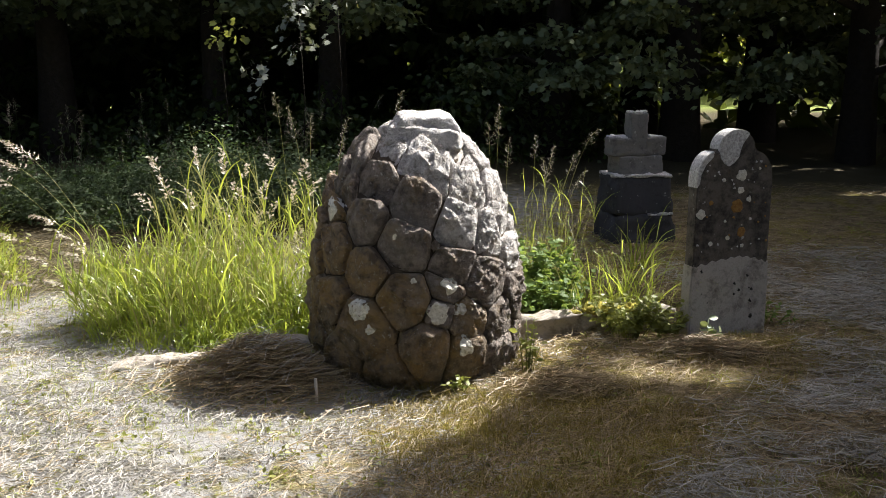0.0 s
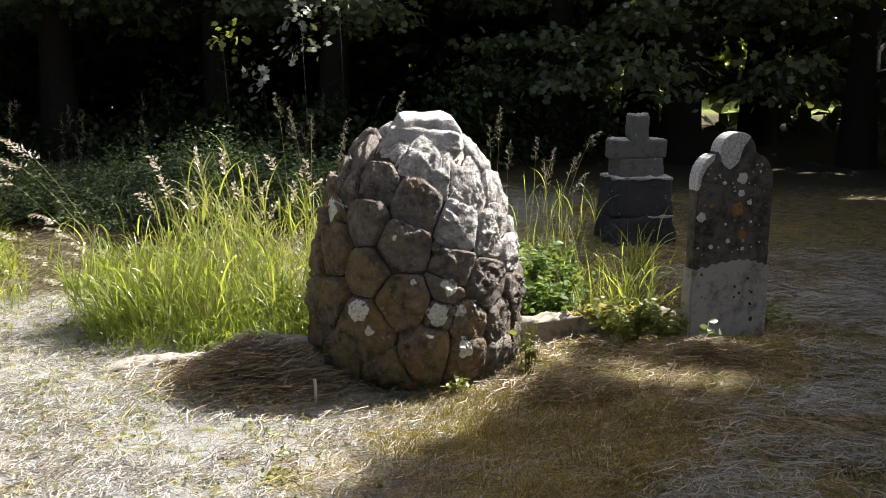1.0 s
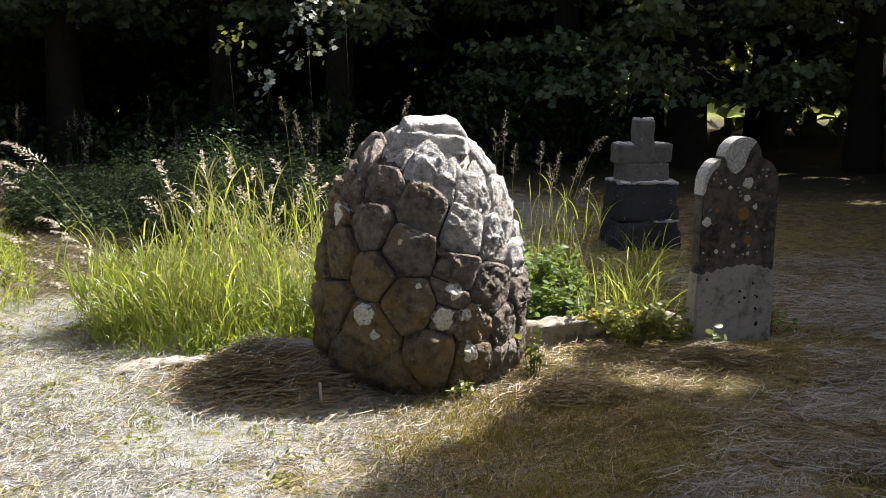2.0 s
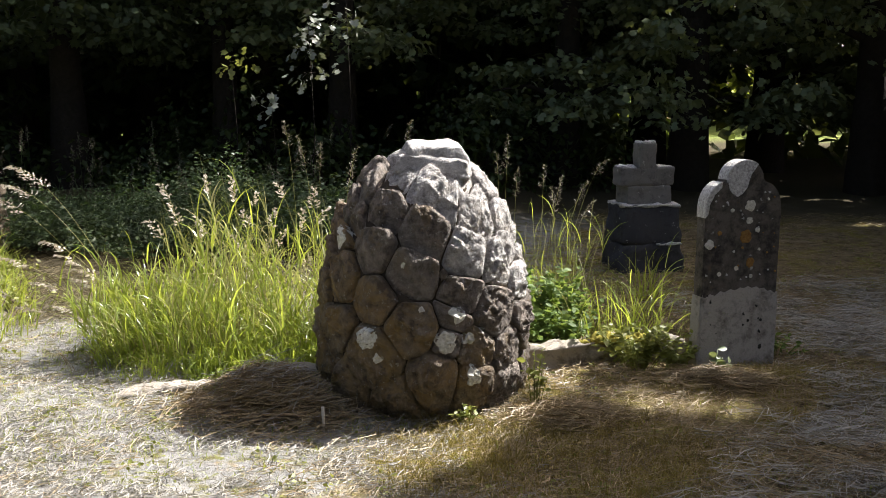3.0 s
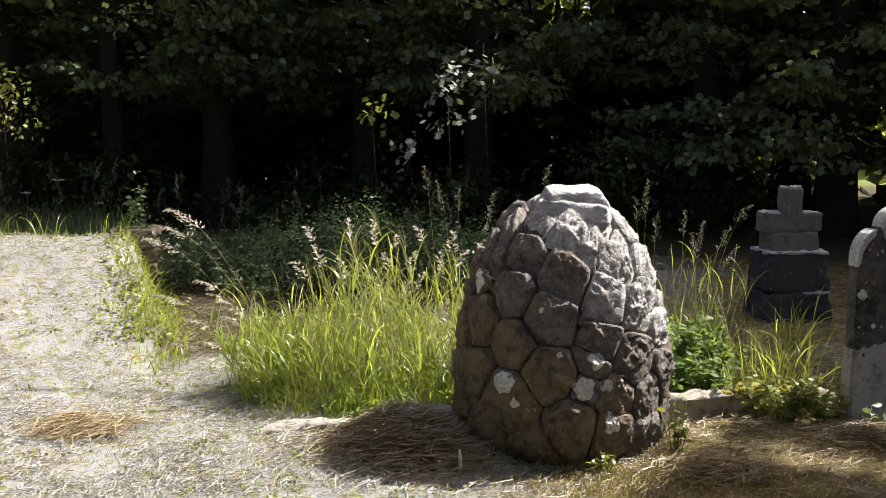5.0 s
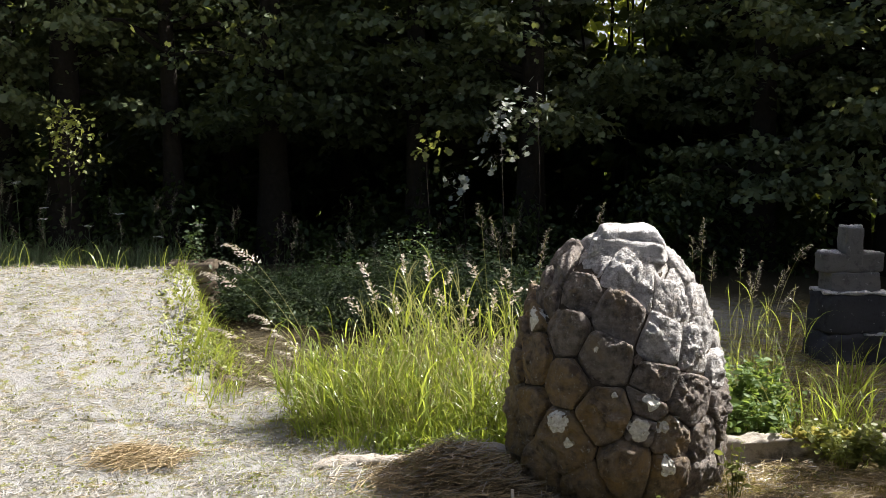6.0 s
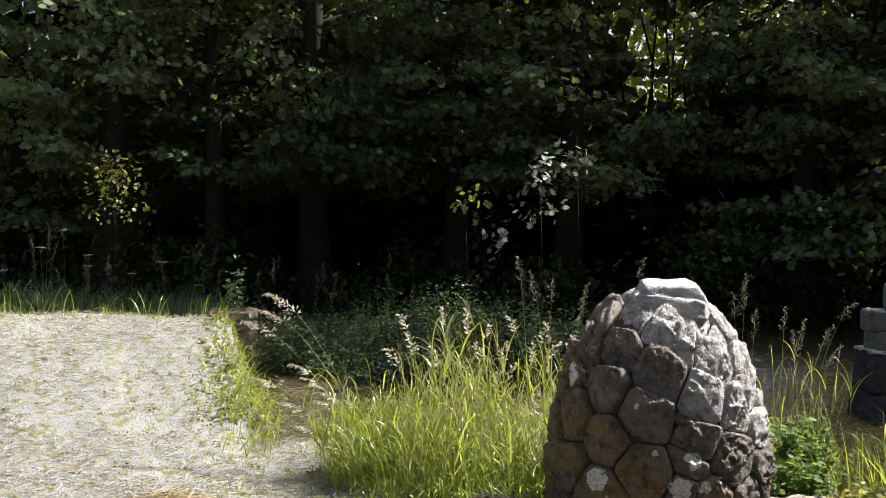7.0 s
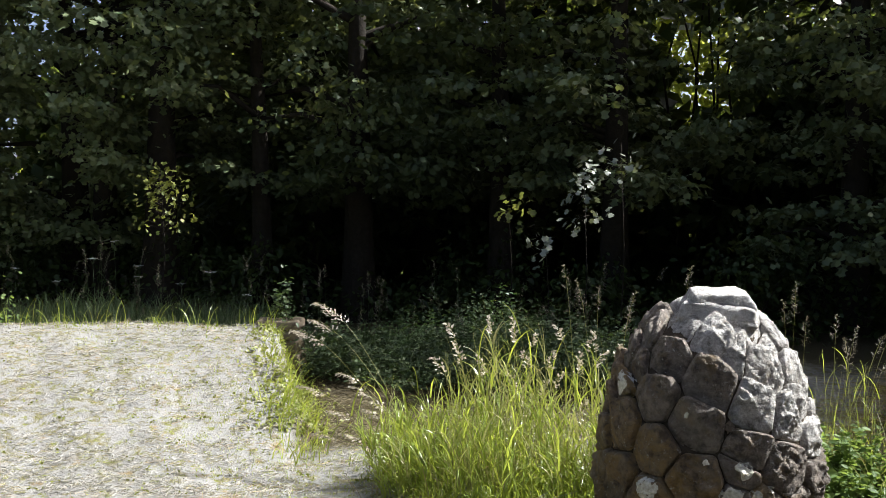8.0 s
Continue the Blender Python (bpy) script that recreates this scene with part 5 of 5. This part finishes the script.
def make_hay():
    rng = np.random.default_rng(41)
    # pale clippings on the lawn, left in tangled patches
    n = 130000
    y = 2.5 - np.abs(rng.normal(0, 0.45, n)) + 6.0 * rng.uniform(0, 1, n) ** 1.9
    x = rng.uniform(-0.85, 0.3, n) * (y + 1.0)
    ok = open_turf(x, y) & (x - 0.25 * y + rng.normal(0, 0.3, n) < -0.75)
    ok &= 0.55 * lattice(x, y, 0.09, 1) + 0.45 * lattice(x, y, 0.32, 2) + rng.normal(0, 0.07, n) > 0.42
    x, y = x[ok], y[ok]
    n = len(x)
    me = straws("hay_clippings", x, y, ground_z(x, y), rng.uniform(0.02, 0.075, n), rng.uniform(0.0009, 0.0022, n), rng.uniform(0, 0.016, n), HAY_PALE, rng, 0.22)
    stuff("hay_clippings", me, "pale hay clippings scattered over the sunny lawn", "hay")
    n = 16000
    y = 2.5 - np.abs(rng.normal(0, 0.45, n)) + 6.0 * rng.uniform(0, 1, n) ** 1.4
    x = rng.uniform(-0.85, 0.25, n) * (y + 1.0)
    ok = open_turf(x, y) & (x - 0.25 * y < -0.6) & (0.5 * lattice(x, y, 0.12, 3) + 0.5 * lattice(x, y, 0.5, 4) > 0.55)
    x, y = x[ok], y[ok]
    n = len(x)
    me = straws("brown_clippings", x, y, ground_z(x, y), rng.uniform(0.03, 0.11, n), rng.uniform(0.0009, 0.002, n), rng.uniform(0, 0.02, n), GRASS_DRY, rng, 0.14)
    stuff("brown_clippings", me, "tufts of brown stubble showing through the pale clippings", "hay")
    n = 60000
    y = 2.5 - np.abs(rng.normal(0, 0.45, n)) + 6.5 * rng.uniform(0, 1, n) ** 1.4
    x = rng.uniform(-0.85, 0.2, n) * (y + 1.0)
    ok = open_turf(x, y) & (x - 0.25 * y + rng.normal(0, 0.3, n) < -0.75) & (0.6 * lattice(x, y, 0.07, 7) + 0.4 * lattice(x, y, 0.25, 8) > 0.5)
    r = np.stack([x, y, ground_z(x, y) - 0.004], axis=1)[ok]
    n = len(r)
    stuff("pale_stubble", blades("pale_stubble", r, rng.normal(0, 0.8, (n, 2)), rng.uniform(0.015, 0.05, n), rng.uniform(0.002, 0.0045, n), HAY_PALE, rng, 0.9, 3), "short pale stubble of the mown lawn", "grass")
    # brown hay matted round the graves
    n = 85000
    y = 2.5 - np.abs(rng.normal(0, 0.45, n)) + 8.5 * rng.uniform(0, 1, n) ** 1.7
    x = rng.uniform(-0.4, 0.6, n) * (y + 1.2)
    ok = open_turf(x, y) & (x - 0.25 * y + rng.normal(0, 0.35, n) > -1.1)
    x, y = x[ok], y[ok]
    n = len(x)
    me = straws("mown_hay", x, y, ground_z(x, y), rng.uniform(0.03, 0.15, n), rng.uniform(0.0008, 0.0019, n), rng.uniform(0, 0.02, n), GRASS_DRY, rng, 0.12)
    stuff("mown_hay", me, "loose brown mown hay lying over the turf", "hay")
    # greyed hay lying in swathes over the shaded turf
    n = 52000
    y = 2.5 - np.abs(rng.normal(0, 0.45, n)) + 4.8 * rng.uniform(0, 1, n) ** 1.2
    x = rng.uniform(0.1, 0.62, n) * (y + 1.2)
    ok = 0.35 * lattice(x, y, 0.12, 5) + 0.5 * lattice(x, y, 0.5, 6) + 0.34 * np.clip(x - 0.3 * y - 0.1, -1.0, 0.8) + 0.12 * np.clip(y - 5.0, 0, 1) + rng.normal(0, 0.06, n) > 0.55
    ok &= ~((np.abs(x - 0.8) < 0.6) & (y > 4.7) & (y < 6.2))
    x, y = x[ok], y[ok]
    n = len(x)
    me = straws("grey_hay", x, y, ground_z(x, y) + 0.012, rng.uniform(0.05, 0.18, n), rng.uniform(0.0009, 0.002, n), rng.uniform(0, 0.022, n), HAY_GREY, rng, 0.12)
    stuff("grey_hay", me, "swathes of greyed hay lying over the shaded turf", "hay")
    # thin litter in the hollow below the bank
    n = 5000
    u, w = rng.uniform(-0.1, 3.2, n), rng.uniform(-1.3, -0.02, n)
    x, y = BANK_A[0] + BANK_U[0] * u + BANK_N[0] * w, BANK_A[1] + BANK_U[1] * u + BANK_N[1] * w
    me = straws("hollow_litter", x, y, ground_z(x, y), rng.uniform(0.04, 0.16, n), rng.uniform(0.001, 0.0025, n), rng.uniform(0, 0.02, n), LITTER, rng, 0.12)
    stuff("hollow_litter", me, "dark litter of old stems in the hollow", "litter")
    # a heap against the kerb, with swathes left by the rake
    for cx, cy, rx, ry, h, m in ((-0.84, 4.17, 0.42, 0.26, 0.07, 9000), (1.35, 4.6, 0.4, 0.16, 0.05, 2600), (-2.5, 4.25, 0.3, 0.2, 0.05, 1200), (0.5, 4.05, 0.3, 0.12, 0.04, 1800), (1.9, 3.6, 0.7, 0.25, 0.03, 2500)):
        a, q = rng.uniform(0, 2 * np.pi, m), np.abs(rng.normal(0, 0.5, m))
        x, y = cx + rx * q * np.cos(a), cy + ry * q * np.sin(a)
        z = ground_z(x, y) + h * np.exp(-q * q * 1.5) * rng.uniform(0.2, 1, m)
        me = straws("hay_heap", x, y, z, rng.uniform(0.07, 0.2, m), rng.uniform(0.001, 0.0022, m), rng.uniform(0, 0.02, m), GRASS_DRY, rng, 0.14)
        stuff("hay_heap", me, "matted heap of brown mown hay", "hay")
    m = 500
    a, q = rng.uniform(0, 2 * np.pi, m), np.abs(rng.normal(0, 0.55, m))
    x, y = -0.84 + 0.42 * q * np.cos(a), 4.15 + 0.26 * q * np.sin(a)
    me = straws("loose_hay", x, y, ground_z(x, y) + 0.07 * np.exp(-q * q * 1.5), rng.uniform(0.06, 0.2, m), rng.uniform(0.001, 0.002, m), rng.uniform(0, 0.03, m), HAY_PALE, rng, 0.3)
    stuff("loose_hay", me, "pale loose straws sticking out of the hay heap", "hay")
    # sprigs missed by the mower
    t = 700
    ty = 2.8 + 5.6 * rng.uniform(0, 1, t) ** 1.3
    tx = rng.uniform(-0.8, 0.5, t) * (ty + 1)
    i = rng.integers(0, t, 5600)
    x, y = tx[i] + rng.normal(0, 0.03, 5600), ty[i] + rng.normal(0, 0.025, 5600)
    ok = open_turf(x, y)
    x, y = x[ok], y[ok]
    p = np.stack([x, y, ground_z(x, y) + rng.uniform(0.0, 0.025, len(x))], axis=1)
    way = np.stack([rng.normal(0, 1, len(x)), rng.normal(0, 1, len(x)), rng.uniform(0.0, 0.7, len(x))], axis=1)
    stuff("lawn_sprigs", leaves("lawn_sprigs", p, way, rng.uniform(0.01, 0.028, len(x)), LEAF_YELLOW, (DIAMOND, DIAMOND_F), rng), "small green sprigs missed by the mower", "weeds")
    # short regrowth
    n = 42000
    y = 2.5 - np.abs(rng.normal(0, 0.45, n)) + 7.5 * rng.uniform(0, 1, n) ** 1.6
    x = rng.uniform(-0.62, 0.56, n) * (y + 1.2) - 0.12 * y
    keep = np.sin(1.7 * x + 2.1 * np.sin(1.1 * y)) + np.sin(2.3 * y + 1.4 * x) + rng.normal(0, 0.7, n) > np.where(x > 0.3, -0.1, 0.5)
    keep &= open_turf(x, y)
    x, y = x[keep], y[keep]
    r = np.stack([x, y, ground_z(x, y) - 0.005], axis=1)
    stuff("short_grass", blades("short_grass", r, rng.normal(0, 0.5, (len(x), 2)), rng.uniform(0.02, 0.06, len(x)), rng.uniform(0.002, 0.004, len(x)), GRASS, rng, 0.8, 3), "short green regrowth in the mown turf", "grass")
    n = 30000
    t = 190
    tx, ty = rng.uniform(-0.3, 2.6, t), rng.uniform(2.9, 4.8, t)
    tx[:90], ty[:90] = rng.uniform(-0.25, 1.1, 90), rng.uniform(2.9, 4.1, 90)
    tx[90:120], ty[90:120] = rng.uniform(1.1, 2.2, 30), rng.uniform(4.4, 4.85, 30)
    i = rng.integers(0, t, n)
    x, y = tx[i] + rng.normal(0, 0.08, n), ty[i] + rng.normal(0, 0.06, n)
    r = np.stack([x, y, ground_z(x, y) - 0.005], axis=1)
    stuff("mossy_grass", blades("mossy_grass", r, rng.normal(0, 0.7, (n, 2)), rng.uniform(0.03, 0.085, n), rng.uniform(0.0014, 0.0034, n), GRASS_GOLD, rng, 0.9, 3), "golden-green mossy regrowth round the graves", "grass")


make_hay()
